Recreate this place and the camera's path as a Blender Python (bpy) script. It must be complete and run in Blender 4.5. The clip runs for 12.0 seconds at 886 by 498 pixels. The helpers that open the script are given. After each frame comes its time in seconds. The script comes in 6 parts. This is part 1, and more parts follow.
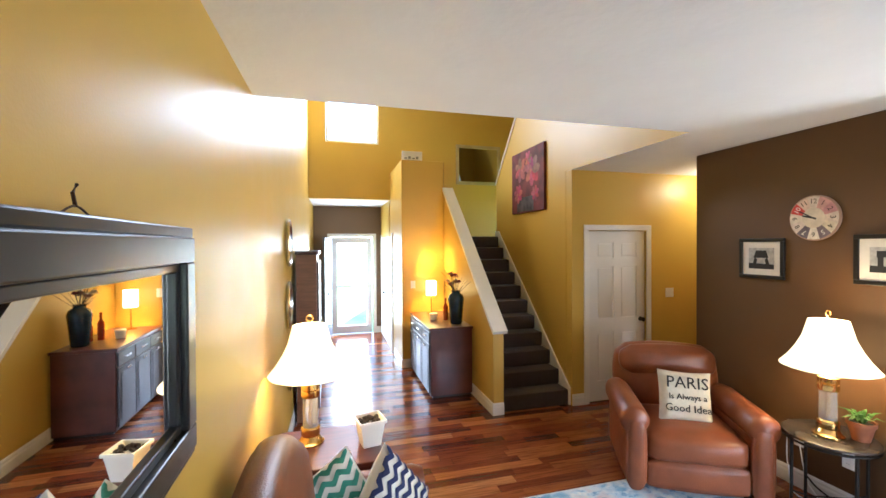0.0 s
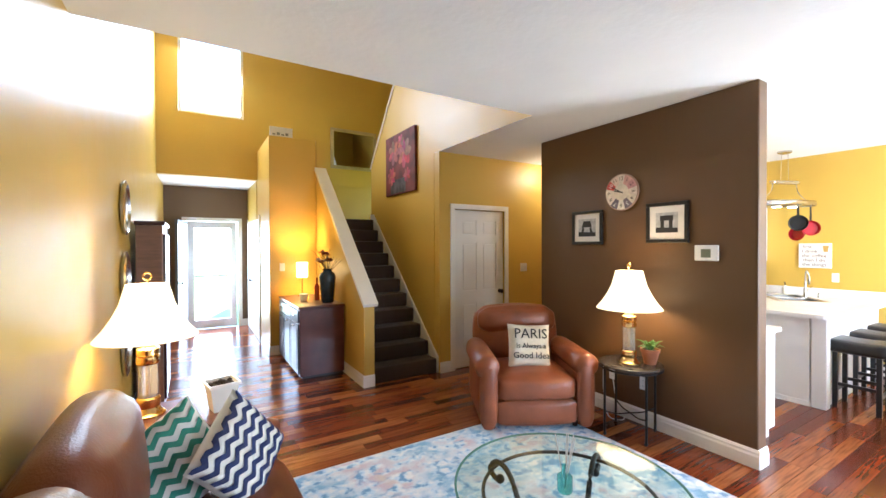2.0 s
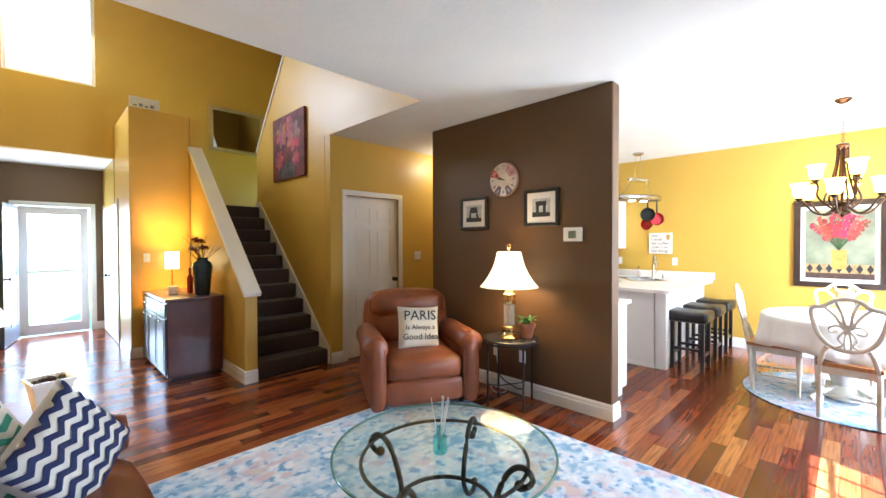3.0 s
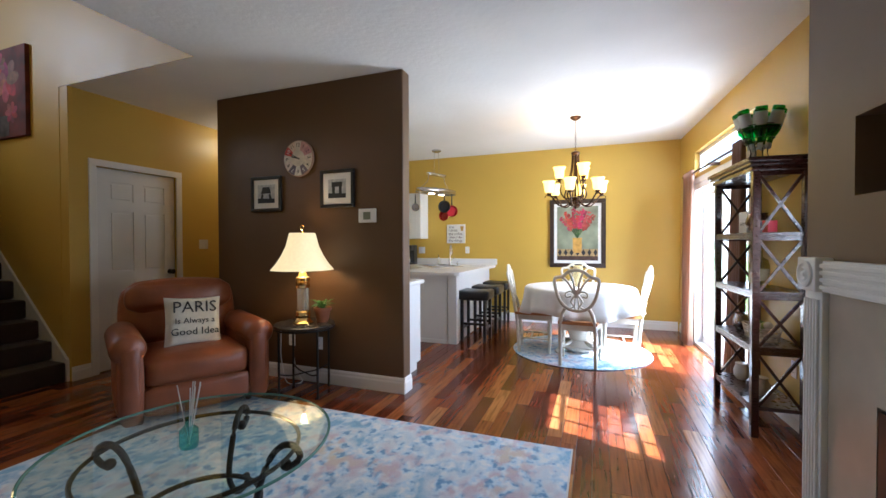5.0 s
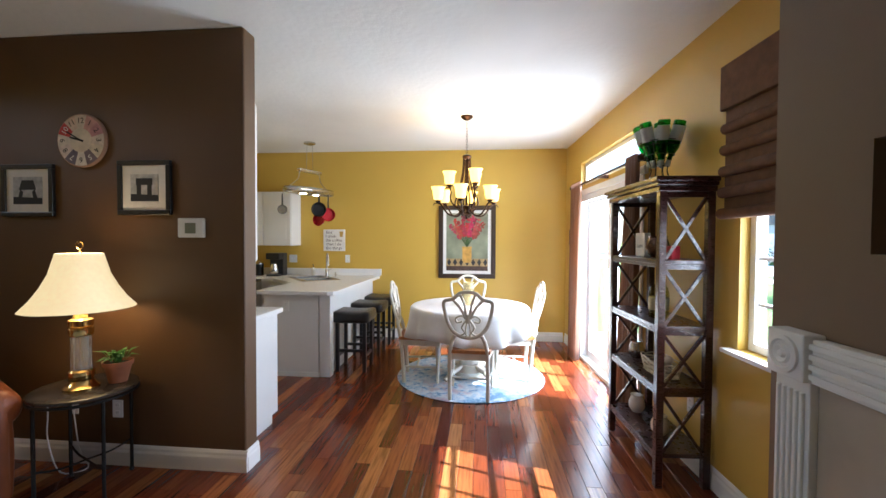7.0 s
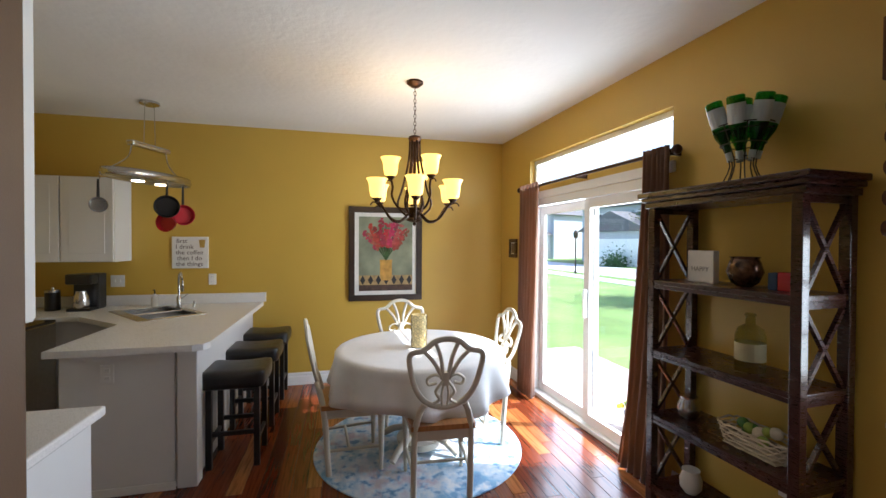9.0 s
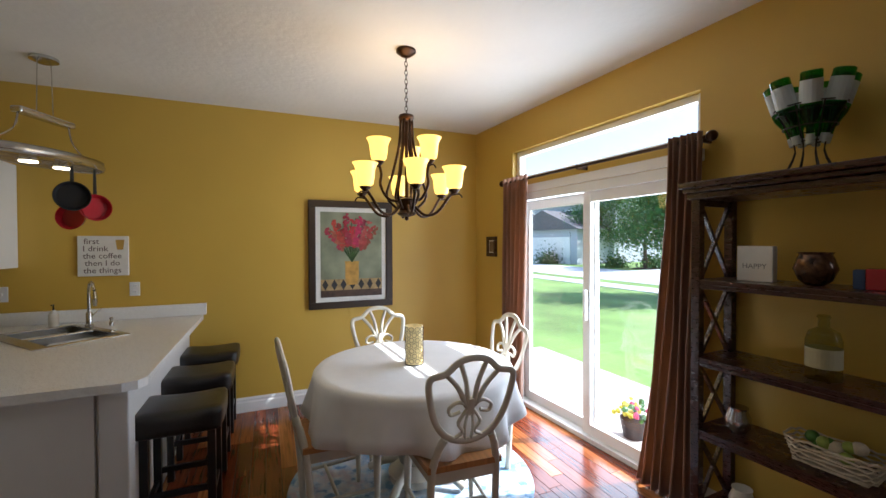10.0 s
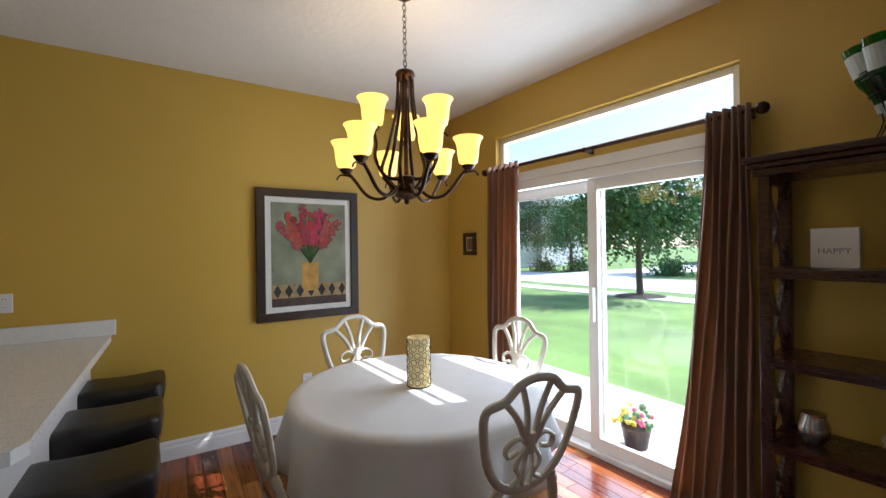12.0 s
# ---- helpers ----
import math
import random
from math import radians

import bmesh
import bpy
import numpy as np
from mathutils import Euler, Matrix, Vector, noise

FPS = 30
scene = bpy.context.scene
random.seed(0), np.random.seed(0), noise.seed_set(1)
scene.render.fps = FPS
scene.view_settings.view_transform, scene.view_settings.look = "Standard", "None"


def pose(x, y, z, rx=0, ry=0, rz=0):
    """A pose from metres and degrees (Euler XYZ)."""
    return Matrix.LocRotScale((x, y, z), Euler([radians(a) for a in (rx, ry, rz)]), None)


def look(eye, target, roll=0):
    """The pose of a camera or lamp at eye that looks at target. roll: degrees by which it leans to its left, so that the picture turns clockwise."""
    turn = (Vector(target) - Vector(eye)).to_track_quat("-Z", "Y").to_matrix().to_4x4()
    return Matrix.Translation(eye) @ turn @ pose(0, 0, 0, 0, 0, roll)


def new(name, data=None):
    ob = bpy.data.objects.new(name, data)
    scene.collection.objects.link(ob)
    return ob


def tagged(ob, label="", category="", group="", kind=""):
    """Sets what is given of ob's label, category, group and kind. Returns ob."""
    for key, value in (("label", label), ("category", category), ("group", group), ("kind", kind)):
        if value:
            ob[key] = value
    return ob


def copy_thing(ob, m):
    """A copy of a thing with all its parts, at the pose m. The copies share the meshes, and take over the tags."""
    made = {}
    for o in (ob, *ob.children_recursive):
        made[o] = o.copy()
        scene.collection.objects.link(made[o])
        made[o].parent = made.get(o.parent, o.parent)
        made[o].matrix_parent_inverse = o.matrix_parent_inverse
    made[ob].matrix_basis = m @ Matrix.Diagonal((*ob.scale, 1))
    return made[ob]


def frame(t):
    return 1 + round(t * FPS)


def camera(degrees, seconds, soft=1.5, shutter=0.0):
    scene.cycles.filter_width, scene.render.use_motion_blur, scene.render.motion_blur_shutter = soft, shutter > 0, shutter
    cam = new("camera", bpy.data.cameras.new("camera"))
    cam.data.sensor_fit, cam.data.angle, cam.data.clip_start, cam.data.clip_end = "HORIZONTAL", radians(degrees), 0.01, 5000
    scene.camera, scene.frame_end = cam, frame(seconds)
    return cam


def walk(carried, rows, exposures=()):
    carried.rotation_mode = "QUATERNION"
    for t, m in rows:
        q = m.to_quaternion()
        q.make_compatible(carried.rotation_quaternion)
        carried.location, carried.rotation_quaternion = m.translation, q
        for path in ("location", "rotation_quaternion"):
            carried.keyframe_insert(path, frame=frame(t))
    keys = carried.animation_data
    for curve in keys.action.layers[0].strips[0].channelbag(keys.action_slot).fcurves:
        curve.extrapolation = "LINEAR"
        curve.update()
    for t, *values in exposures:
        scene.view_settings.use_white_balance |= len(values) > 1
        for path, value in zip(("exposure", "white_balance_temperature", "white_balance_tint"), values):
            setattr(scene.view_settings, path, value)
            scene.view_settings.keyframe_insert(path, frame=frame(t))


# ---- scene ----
cam = camera(94.5, 12.0)
PATH = [
    (0, (2.186, 3.067, 1.878), (2.714, 4.995, 1.858), -0.3),
    (0.5, (2.203, 3.034, 1.82), (2.809, 4.94, 1.799), -0.2),
    (1, (2.23, 3.009, 1.748), (2.957, 4.872, 1.728), -0.3),
    (1.5, (2.265, 2.961, 1.675), (3.136, 4.762, 1.652), -0.3),
    (2, (2.272, 2.919, 1.582), (3.318, 4.623, 1.564), -0.2),
    (2.5, (2.317, 2.876, 1.497), (3.558, 4.444, 1.479), -0.1),
    (3, (2.368, 2.845, 1.445), (3.783, 4.258, 1.416), -0.2),
    (3.2, (2.377, 2.825, 1.44), (3.852, 4.176, 1.401), -0.1),
    (4.8, (2.49, 2.701, 1.294), (4.336, 3.47, 1.259), -0.4),
    (5, (2.54, 2.681, 1.277), (4.413, 3.382, 1.247), -0.2),
    (5.5, (2.643, 2.661, 1.297), (4.569, 3.199, 1.268), -0.2),
    (6, (2.816, 2.652, 1.339), (4.772, 3.07, 1.308), -0.2),
    (6.5, (3.002, 2.68, 1.394), (4.977, 2.992, 1.358), -0.0),
    (7, (3.259, 2.759, 1.454), (5.251, 2.942, 1.406), 0.3),
    (7.2, (3.373, 2.81, 1.473), (5.368, 2.935, 1.425), 0.3),
    (9, (4.54, 3.437, 1.535), (6.482, 2.958, 1.508), 0.3),
    (9.5, (4.846, 3.594, 1.556), (6.742, 2.958, 1.525), 0.2),
    (10, (5.098, 3.723, 1.524), (6.936, 2.935, 1.495), -0.2),
    (10.5, (5.355, 3.8, 1.506), (7.131, 2.879, 1.482), -0.4),
    (11, (5.569, 3.839, 1.47), (7.292, 2.823, 1.458), -0.6),
    (11.5, (5.698, 3.867, 1.445), (7.386, 2.794, 1.44), -0.7),
    (12, (5.759, 3.887, 1.44), (7.432, 2.791, 1.441), -0.8),
]
walk(cam, [(t, look(eye, target, roll)) for t, eye, target, roll in PATH], [(0, 3.95, 5450, 10), (2.5, 3.95, 5300, 10), (3.2, 3.6, 5300, 10), (4.8, 2.6, 5200, 10), (7, 2.35, 5400, 10), (9, 1.6, 5650, 10), (12, 1.1, 5550, 10)])

# ---- light ----
world = bpy.data.worlds.new("world")
scene.world = world
world.use_nodes = True
wn = world.node_tree
sky = wn.nodes.new("ShaderNodeTexSky")
sky.sky_type, sky.sun_disc = "NISHITA", False
sky.sun_elevation, sky.sun_rotation = radians(43), radians(198)
wn.links.new(sky.outputs[0], wn.nodes["Background"].inputs[0])
wn.nodes["Background"].inputs[1].default_value = 0.15


def lamp(name, kind, m, energy, color=(1, 1, 1), size=0.1, size_y=None):
    d = bpy.data.lights.new(name, kind)
    d.energy, d.color = energy, color
    if kind == "SUN":
        d.angle = radians(0.5)
    elif kind == "AREA":
        d.shape, d.size, d.size_y = "RECTANGLE", size, size_y or size
    else:
        d.shadow_soft_size = size
    ob = new(name, d)
    ob.matrix_world = m
    return ob


DAY, WARM = (0.93, 0.97, 1.0), (1.0, 0.70, 0.36)
lamp("sun", "SUN", look((0, 0, 0), (0.33, 1.0, -0.98)), 5.0, (1.0, 0.94, 0.86))
lamp("slider_daylight", "AREA", look((7.6, 1.33, 1.05), (7.53, 3.0, 0.85)), 25, DAY, 1.6, 1.9)
lamp("transom_daylight", "AREA", look((7.58, 1.33, 2.255), (7.55, 3.0, 1.9)), 4, DAY, 1.7, 0.24)
lamp("window_daylight", "AREA", look((5.3, 1.22, 1.25), (5.23, 3.0, 1.05)), 4, DAY, 0.5, 0.7)
lamp("high_window_daylight", "AREA", look((2.57, 10.62, 4.35), (2.2, 8.0, 2.8)), 10.5, DAY, 0.9, 1.25)
lamp("front_door_daylight", "AREA", look((2.6, 12.0, 1.1), (2.6, 10, 0.9)), 6.5, DAY, 0.7, 1.8)
# fill from an assumed, unseen window behind the camera's start, beside the chimney breast
lamp("rear_window_daylight", "AREA", look((3.4, 0.48, 1.55), (3.4, 5.0, 1.0)), 1.2, DAY, 1.9, 1.3)


# ---- materials ----
def ramp(nt, fac, stops):
    r = nt.nodes.new("ShaderNodeValToRGB")
    e = r.color_ramp.elements
    while len(e) < len(stops):
        e.new(0.5)
    for k, (p, c) in zip(e, stops):
        k.position, k.color = p, (*c, 1)
    nt.links.new(fac, r.inputs[0])
    return r.outputs[0]


def noise_tex(nt, scale, detail=4, stretch=None, coord="Object", shift=None):
    tc = nt.nodes.new("ShaderNodeTexCoord")
    n = nt.nodes.new("ShaderNodeTexNoise")
    n.inputs["Scale"].default_value, n.inputs["Detail"].default_value = scale, detail
    src = tc.outputs[coord]
    if stretch:
        mp = nt.nodes.new("ShaderNodeMapping")
        mp.inputs["Scale"].default_value = stretch
        nt.links.new(src, mp.inputs[0])
        src = mp.outputs[0]
        if shift is not None:
            nt.links.new(shift, mp.inputs["Location"])
    nt.links.new(src, n.inputs["Vector"])
    return n.outputs["Fac"]


def mat(name, color, rough=0.5, metal=0.0, var=0.12, scale=6.0, bump=0.0, bump_scale=80.0, coat=0.0, stretch=None, emit=0.0, emit_color=None, sheen=0.0):
    m = bpy.data.materials.new(name)
    m.use_nodes = True
    nt = m.node_tree
    b = nt.nodes["Principled BSDF"]
    b.inputs["Roughness"].default_value, b.inputs["Metallic"].default_value = rough, metal
    b.inputs["Coat Weight"].default_value = coat
    b.inputs["Coat Roughness"].default_value = 0.1
    b.inputs["Sheen Weight"].default_value = sheen
    if var:
        f = noise_tex(nt, scale, 5, stretch)
        lo, hi = [tuple(min(1, c * k) for c in color) for k in (1 - var, 1 + var)]
        nt.links.new(ramp(nt, f, [(0.3, lo), (0.7, hi)]), b.inputs["Base Color"])
        g = noise_tex(nt, scale * 4, 3, stretch)
        mr = nt.nodes.new("ShaderNodeMapRange")
        mr.inputs["To Min"].default_value, mr.inputs["To Max"].default_value = max(0.02, rough * 0.85), min(1, rough * 1.15)
        nt.links.new(g, mr.inputs[0])
        nt.links.new(mr.outputs[0], b.inputs["Roughness"])
    else:
        b.inputs["Base Color"].default_value = (*color, 1)
    if bump:
        bp = nt.nodes.new("ShaderNodeBump")
        bp.inputs["Strength"].default_value, bp.inputs["Distance"].default_value = bump, 0.01
        nt.links.new(noise_tex(nt, bump_scale, 4, stretch), bp.inputs["Height"])
        nt.links.new(bp.outputs[0], b.inputs["Normal"])
    if emit:
        b.inputs["Emission Color"].default_value = (*(emit_color or color), 1)
        b.inputs["Emission Strength"].default_value = emit
    return m


def glass_mat(name, tint=(1, 1, 1), gloss=0.02):
    m = bpy.data.materials.new(name)
    m.use_nodes = True
    nt = m.node_tree
    t, g, mix, lw, pw, ml = [nt.nodes.new(k) for k in ("ShaderNodeBsdfTransparent", "ShaderNodeBsdfGlossy", "ShaderNodeMixShader", "ShaderNodeLayerWeight", "ShaderNodeMath", "ShaderNodeMath")]
    pw.operation, ml.operation = "POWER", "MULTIPLY_ADD"
    pw.inputs[1].default_value, ml.inputs[1].default_value, ml.inputs[2].default_value = 4.0, 0.6, 0.035
    nt.links.new(lw.outputs["Facing"], pw.inputs[0])
    nt.links.new(pw.outputs[0], ml.inputs[0])
    t.inputs[0].default_value = (*tint, 1)
    g.inputs["Roughness"].default_value = gloss
    nt.links.new(ml.outputs[0], mix.inputs[0])
    nt.links.new(t.outputs[0], mix.inputs[1])
    nt.links.new(g.outputs[0], mix.inputs[2])
    nt.links.new(mix.outputs[0], nt.nodes["Material Output"].inputs[0])
    return m


def wood_floor(name, island):
    m = mat(name, (0.2, 0.06, 0.02), 0.17, var=0)
    nt = m.node_tree
    b = nt.nodes["Principled BSDF"]
    if island:
        rnd = nt.nodes.new("ShaderNodeNewGeometry").outputs["Random Per Island"]
    else:
        rnd = nt.nodes.new("ShaderNodeObjectInfo").outputs["Random"]
    base = ramp(nt, rnd, [(0.0, (0.085, 0.017, 0.008)), (0.3, (0.14, 0.03, 0.011)), (0.6, (0.20, 0.05, 0.016)), (0.85, (0.29, 0.095, 0.028)), (1.0, (0.40, 0.18, 0.06))])
    mul = nt.nodes.new("ShaderNodeMath")
    mul.operation = "MULTIPLY"
    mul.inputs[1].default_value = 40
    nt.links.new(rnd, mul.inputs[0])
    grain = noise_tex(nt, 5, 8, (0.8, 14, 14), shift=mul.outputs[0])
    mx = nt.nodes.new("ShaderNodeMix")
    mx.data_type, mx.blend_type = "RGBA", "MULTIPLY"
    mx.inputs[0].default_value = 1
    nt.links.new(base, mx.inputs[6])
    nt.links.new(ramp(nt, grain, [(0.28, (0.45, 0.38, 0.33)), (0.5, (0.95, 0.92, 0.9)), (0.75, (1.25, 1.2, 1.1))]), mx.inputs[7])
    nt.links.new(mx.outputs[2], b.inputs["Base Color"])
    w = noise_tex(nt, 2.5, 5)
    mr = nt.nodes.new("ShaderNodeMapRange")
    mr.inputs["To Min"].default_value, mr.inputs["To Max"].default_value = 0.12, 0.26
    nt.links.new(w, mr.inputs[0])
    nt.links.new(mr.outputs[0], b.inputs["Roughness"])
    bp = nt.nodes.new("ShaderNodeBump")
    bp.inputs["Strength"].default_value, bp.inputs["Distance"].default_value = 0.06, 0.01
    nt.links.new(grain, bp.inputs["Height"])
    nt.links.new(bp.outputs[0], b.inputs["Normal"])
    return m


def rug_mat(name):
    m = mat(name, (0.5, 0.5, 0.55), 0.95, var=0, bump=0.5, bump_scale=250, sheen=0.3)
    nt = m.node_tree
    b = nt.nodes["Principled BSDF"]
    big = noise_tex(nt, 2.2, 9, (1, 1, 1))
    mid = noise_tex(nt, 7.5, 8, (1, 1.6, 1))
    mx = nt.nodes.new("ShaderNodeMix")
    mx.data_type = "RGBA"
    nt.links.new(ramp(nt, mid, [(0.42, (0, 0, 0)), (0.56, (1, 1, 1))]), mx.inputs[0])
    nt.links.new(ramp(nt, big, [(0.30, (0.06, 0.17, 0.36)), (0.42, (0.18, 0.37, 0.55)), (0.5, (0.56, 0.60, 0.64)), (0.58, (0.50, 0.38, 0.44)), (0.68, (0.56, 0.47, 0.36))]), mx.inputs[6])
    nt.links.new(ramp(nt, noise_tex(nt, 16, 6), [(0.38, (0.10, 0.24, 0.44)), (0.47, (0.42, 0.56, 0.68)), (0.6, (0.68, 0.68, 0.68))]), mx.inputs[7])
    nt.links.new(mx.outputs[2], b.inputs["Base Color"])
    return m


YELLOW = mat("yellow_wall_paint", (0.56, 0.365, 0.06), 0.42, var=0.04, scale=1.2, bump=0.05, bump_scale=160)
BROWN = mat("brown_wall_paint", (0.105, 0.052, 0.018), 0.5, var=0.05, scale=1.5, bump=0.05, bump_scale=160)
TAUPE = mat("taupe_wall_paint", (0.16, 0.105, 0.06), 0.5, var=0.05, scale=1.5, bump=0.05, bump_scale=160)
CEIL = mat("textured_white_ceiling", (0.78, 0.77, 0.75), 0.9, var=0.03, scale=2, bump=0.28, bump_scale=22)
WHITE = mat("white_trim_paint", (0.78, 0.77, 0.74), 0.35, var=0.03, scale=3)
DOORW = mat("white_door_paint", (0.74, 0.73, 0.71), 0.4, var=0.03, scale=3)
CABW = mat("white_cabinet_paint", (0.72, 0.71, 0.69), 0.4, var=0.03, scale=3)
COUNTER = mat("white_laminate", (0.76, 0.75, 0.73), 0.28, var=0.04, scale=60)
CARPET = mat("dark_brown_carpet", (0.035, 0.017, 0.011), 0.95, var=0.35, scale=60, bump=0.8, bump_scale=220, sheen=0.2)
LEATHER = mat("brown_leather", (0.215, 0.062, 0.022), 0.34, var=0.22, scale=5, bump=0.22, bump_scale=130)
LEATHER2 = mat("dark_brown_leather", (0.15, 0.04, 0.015), 0.34, var=0.22, scale=5, bump=0.22, bump_scale=130)
BLACKL = mat("black_leather", (0.012, 0.010, 0.010), 0.35, var=0.2, scale=8, bump=0.2, bump_scale=140)
ESPRESSO = mat("espresso_wood", (0.032, 0.008, 0.006), 0.28, var=0.3, scale=8, stretch=(1, 1, 8), coat=0.3)
MAHOG = mat("mahogany_wood", (0.09, 0.022, 0.016), 0.35, var=0.3, scale=5, stretch=(1, 6, 1), coat=0.2)
BLACKP = mat("black_paint", (0.012, 0.012, 0.013), 0.3, var=0.15, scale=6)
IRON = mat("wrought_iron", (0.02, 0.018, 0.016), 0.45, 0.6, var=0.2, scale=20)
BRONZE = mat("oiled_bronze", (0.045, 0.022, 0.012), 0.35, 0.8, var=0.35, scale=20)
STEEL = mat("brushed_steel", (0.55, 0.54, 0.52), 0.25, 1.0, var=0.08, scale=30)
BRASS = mat("polished_brass", (0.72, 0.48, 0.17), 0.18, 1.0, var=0.08, scale=20)
SHADE = mat("lit_fabric_shade", (0.85, 0.76, 0.58), 0.9, var=0.04, scale=40, emit=0.16, emit_color=(1.0, 0.70, 0.30))
SHADE2 = mat("lit_drum_shade", (0.85, 0.7, 0.4), 0.9, var=0.04, scale=40, emit=1.0, emit_color=(1.0, 0.70, 0.28))
AMBER = mat("lit_amber_glass", (0.8, 0.55, 0.2), 0.35, var=0.08, scale=12, emit=0.85, emit_color=(1.0, 0.62, 0.10))
BULB = mat("bulb", (1, 0.9, 0.7), 0.4, var=0, emit=5.0, emit_color=(1.0, 0.8, 0.5))
CRYSTAL = mat("lamp_crystal", (0.94, 0.94, 0.92), 0.06, var=0)
CRYSTAL.node_tree.nodes["Principled BSDF"].inputs["Transmission Weight"].default_value = 0.75
LINEN = mat("white_tablecloth", (0.78, 0.77, 0.76), 0.85, var=0.03, scale=10, bump=0.1, bump_scale=300, sheen=0.2)
CREAM = mat("cream_painted_wood", (0.62, 0.58, 0.48), 0.4, var=0.08, scale=8)
SEATW = mat("honey_wood_seat", (0.40, 0.18, 0.06), 0.35, var=0.2, scale=6, stretch=(1, 8, 1))
CURTAIN = mat("taupe_satin_curtain", (0.20, 0.10, 0.055), 0.5, var=0.25, scale=14, stretch=(3, 3, 0.15), sheen=0.5)
cn = CURTAIN.node_tree
ct_mix, ct_tr = cn.nodes.new("ShaderNodeMixShader"), cn.nodes.new("ShaderNodeBsdfTranslucent")
ct_mix.inputs[0].default_value = 0.4
ct_tr.inputs[0].default_value = (0.42, 0.22, 0.11, 1)
cn.links.new(cn.nodes["Principled BSDF"].outputs[0], ct_mix.inputs[1])
cn.links.new(ct_tr.outputs[0], ct_mix.inputs[2])
cn.links.new(ct_mix.outputs[0], cn.nodes["Material Output"].inputs[0])
SHADECL = mat("brown_roman_shade_cloth", (0.12, 0.055, 0.025), 0.8, var=0.2, scale=20, bump=0.2, bump_scale=200)
TILE = mat("beige_stone_tile", (0.42, 0.36, 0.28), 0.3, var=0.15, scale=4)
SOOT = mat("black_firebox", (0.010, 0.009, 0.009), 0.5, var=0.2)
TERRA = mat("terracotta", (0.36, 0.13, 0.06), 0.8, var=0.2, scale=12, bump=0.1)
CERAM = mat("white_ceramic", (0.72, 0.70, 0.64), 0.3, var=0.04)
SOIL = mat("dark_soil", (0.03, 0.02, 0.015), 0.95, var=0.4, scale=40, bump=0.8)
LEAF = mat("houseplant_leaf", (0.06, 0.17, 0.025), 0.45, var=0.4, scale=30)
BLUEV = mat("deep_blue_glaze", (0.008, 0.028, 0.06), 0.2, var=0.3, scale=10)
REDM = mat("red_enamel", (0.45, 0.02, 0.03), 0.25, var=0.1)
PLASTIC = mat("white_plastic", (0.75, 0.74, 0.72), 0.4, var=0.02)
DARKP = mat("black_plastic", (0.015, 0.015, 0.016), 0.35, var=0.1)
PAPER = mat("off_white_paper", (0.72, 0.70, 0.66), 0.8, var=0.04, scale=20)
GREYP = mat("grey_print", (0.22, 0.22, 0.22), 0.7, var=0.5, scale=60)
INK = mat("black_ink", (0.02, 0.02, 0.02), 0.7, var=0)
RUG = rug_mat("blue_distressed_rug")
GLASS = glass_mat("clear_glass")
TGLASS = glass_mat("table_glass", (0.90, 0.96, 0.93))
GREENG = glass_mat("green_bottle_glass", (0.10, 0.50, 0.12), 0.03)
PALEG = glass_mat("pale_yellow_glass", (0.72, 0.72, 0.38), 0.03)
AQUAG = glass_mat("aqua_glass", (0.45, 0.80, 0.78), 0.03)
MIRROR = mat("mirror_silver", (0.86, 0.87, 0.86), 0.015, 1.0, var=0)
FLOORA, FLOORB = wood_floor("hardwood_plank", False), wood_floor("hardwood_rest", True)
GRASS = mat("lawn", (0.15, 0.25, 0.06), 0.95, var=0.35, scale=0.6, bump=0.6, bump_scale=60)
ASPH = mat("pale_concrete_road", (0.58, 0.58, 0.56), 0.9, var=0.1, scale=2)
DECK = mat("weathered_deck", (0.50, 0.46, 0.43), 0.8, var=0.25, scale=5, stretch=(1, 8, 1))
BARK = mat("bark", (0.07, 0.05, 0.035), 0.9, var=0.3, scale=12, bump=0.6)
FOLI = mat("tree_leaf", (0.045, 0.12, 0.025), 0.7, var=0.5, scale=3)
SIDING = mat("grey_blue_siding", (0.40, 0.43, 0.47), 0.8, var=0.06)
ROOF = mat("grey_shingle", (0.12, 0.12, 0.125), 0.9, var=0.2, scale=5)
WICKER = mat("pale_wicker", (0.5, 0.42, 0.30), 0.8, var=0.2, scale=30)


# ---- mesh helpers ----
def part(name, bm, material, parent=None, label="", smooth=None):
    me = bpy.data.meshes.new(name)
    bmesh.ops.recalc_face_normals(bm, faces=bm.faces)
    bm.to_mesh(me)
    bm.free()
    me.materials.append(material)
    if smooth is not None:
        me.shade_smooth()
        me.set_sharp_from_angle(angle=radians(smooth))
    ob = new(name, me)
    if parent:
        ob.parent = parent
    if label:
        ob["label"] = label
    return ob


def thing(name, label, category, m=None, group=""):
    ob = new(name)
    ob.empty_display_size = 0.1
    if m is not None:
        ob.matrix_basis = m
    return tagged(ob, label, category, group)


def solid(name, bm, material, label, category, m=None, smooth=None, group="", kind=""):
    ob = part(name, bm, material, None, "", smooth)
    if m is not None:
        ob.matrix_basis = m
    return tagged(ob, label, category, group, kind)


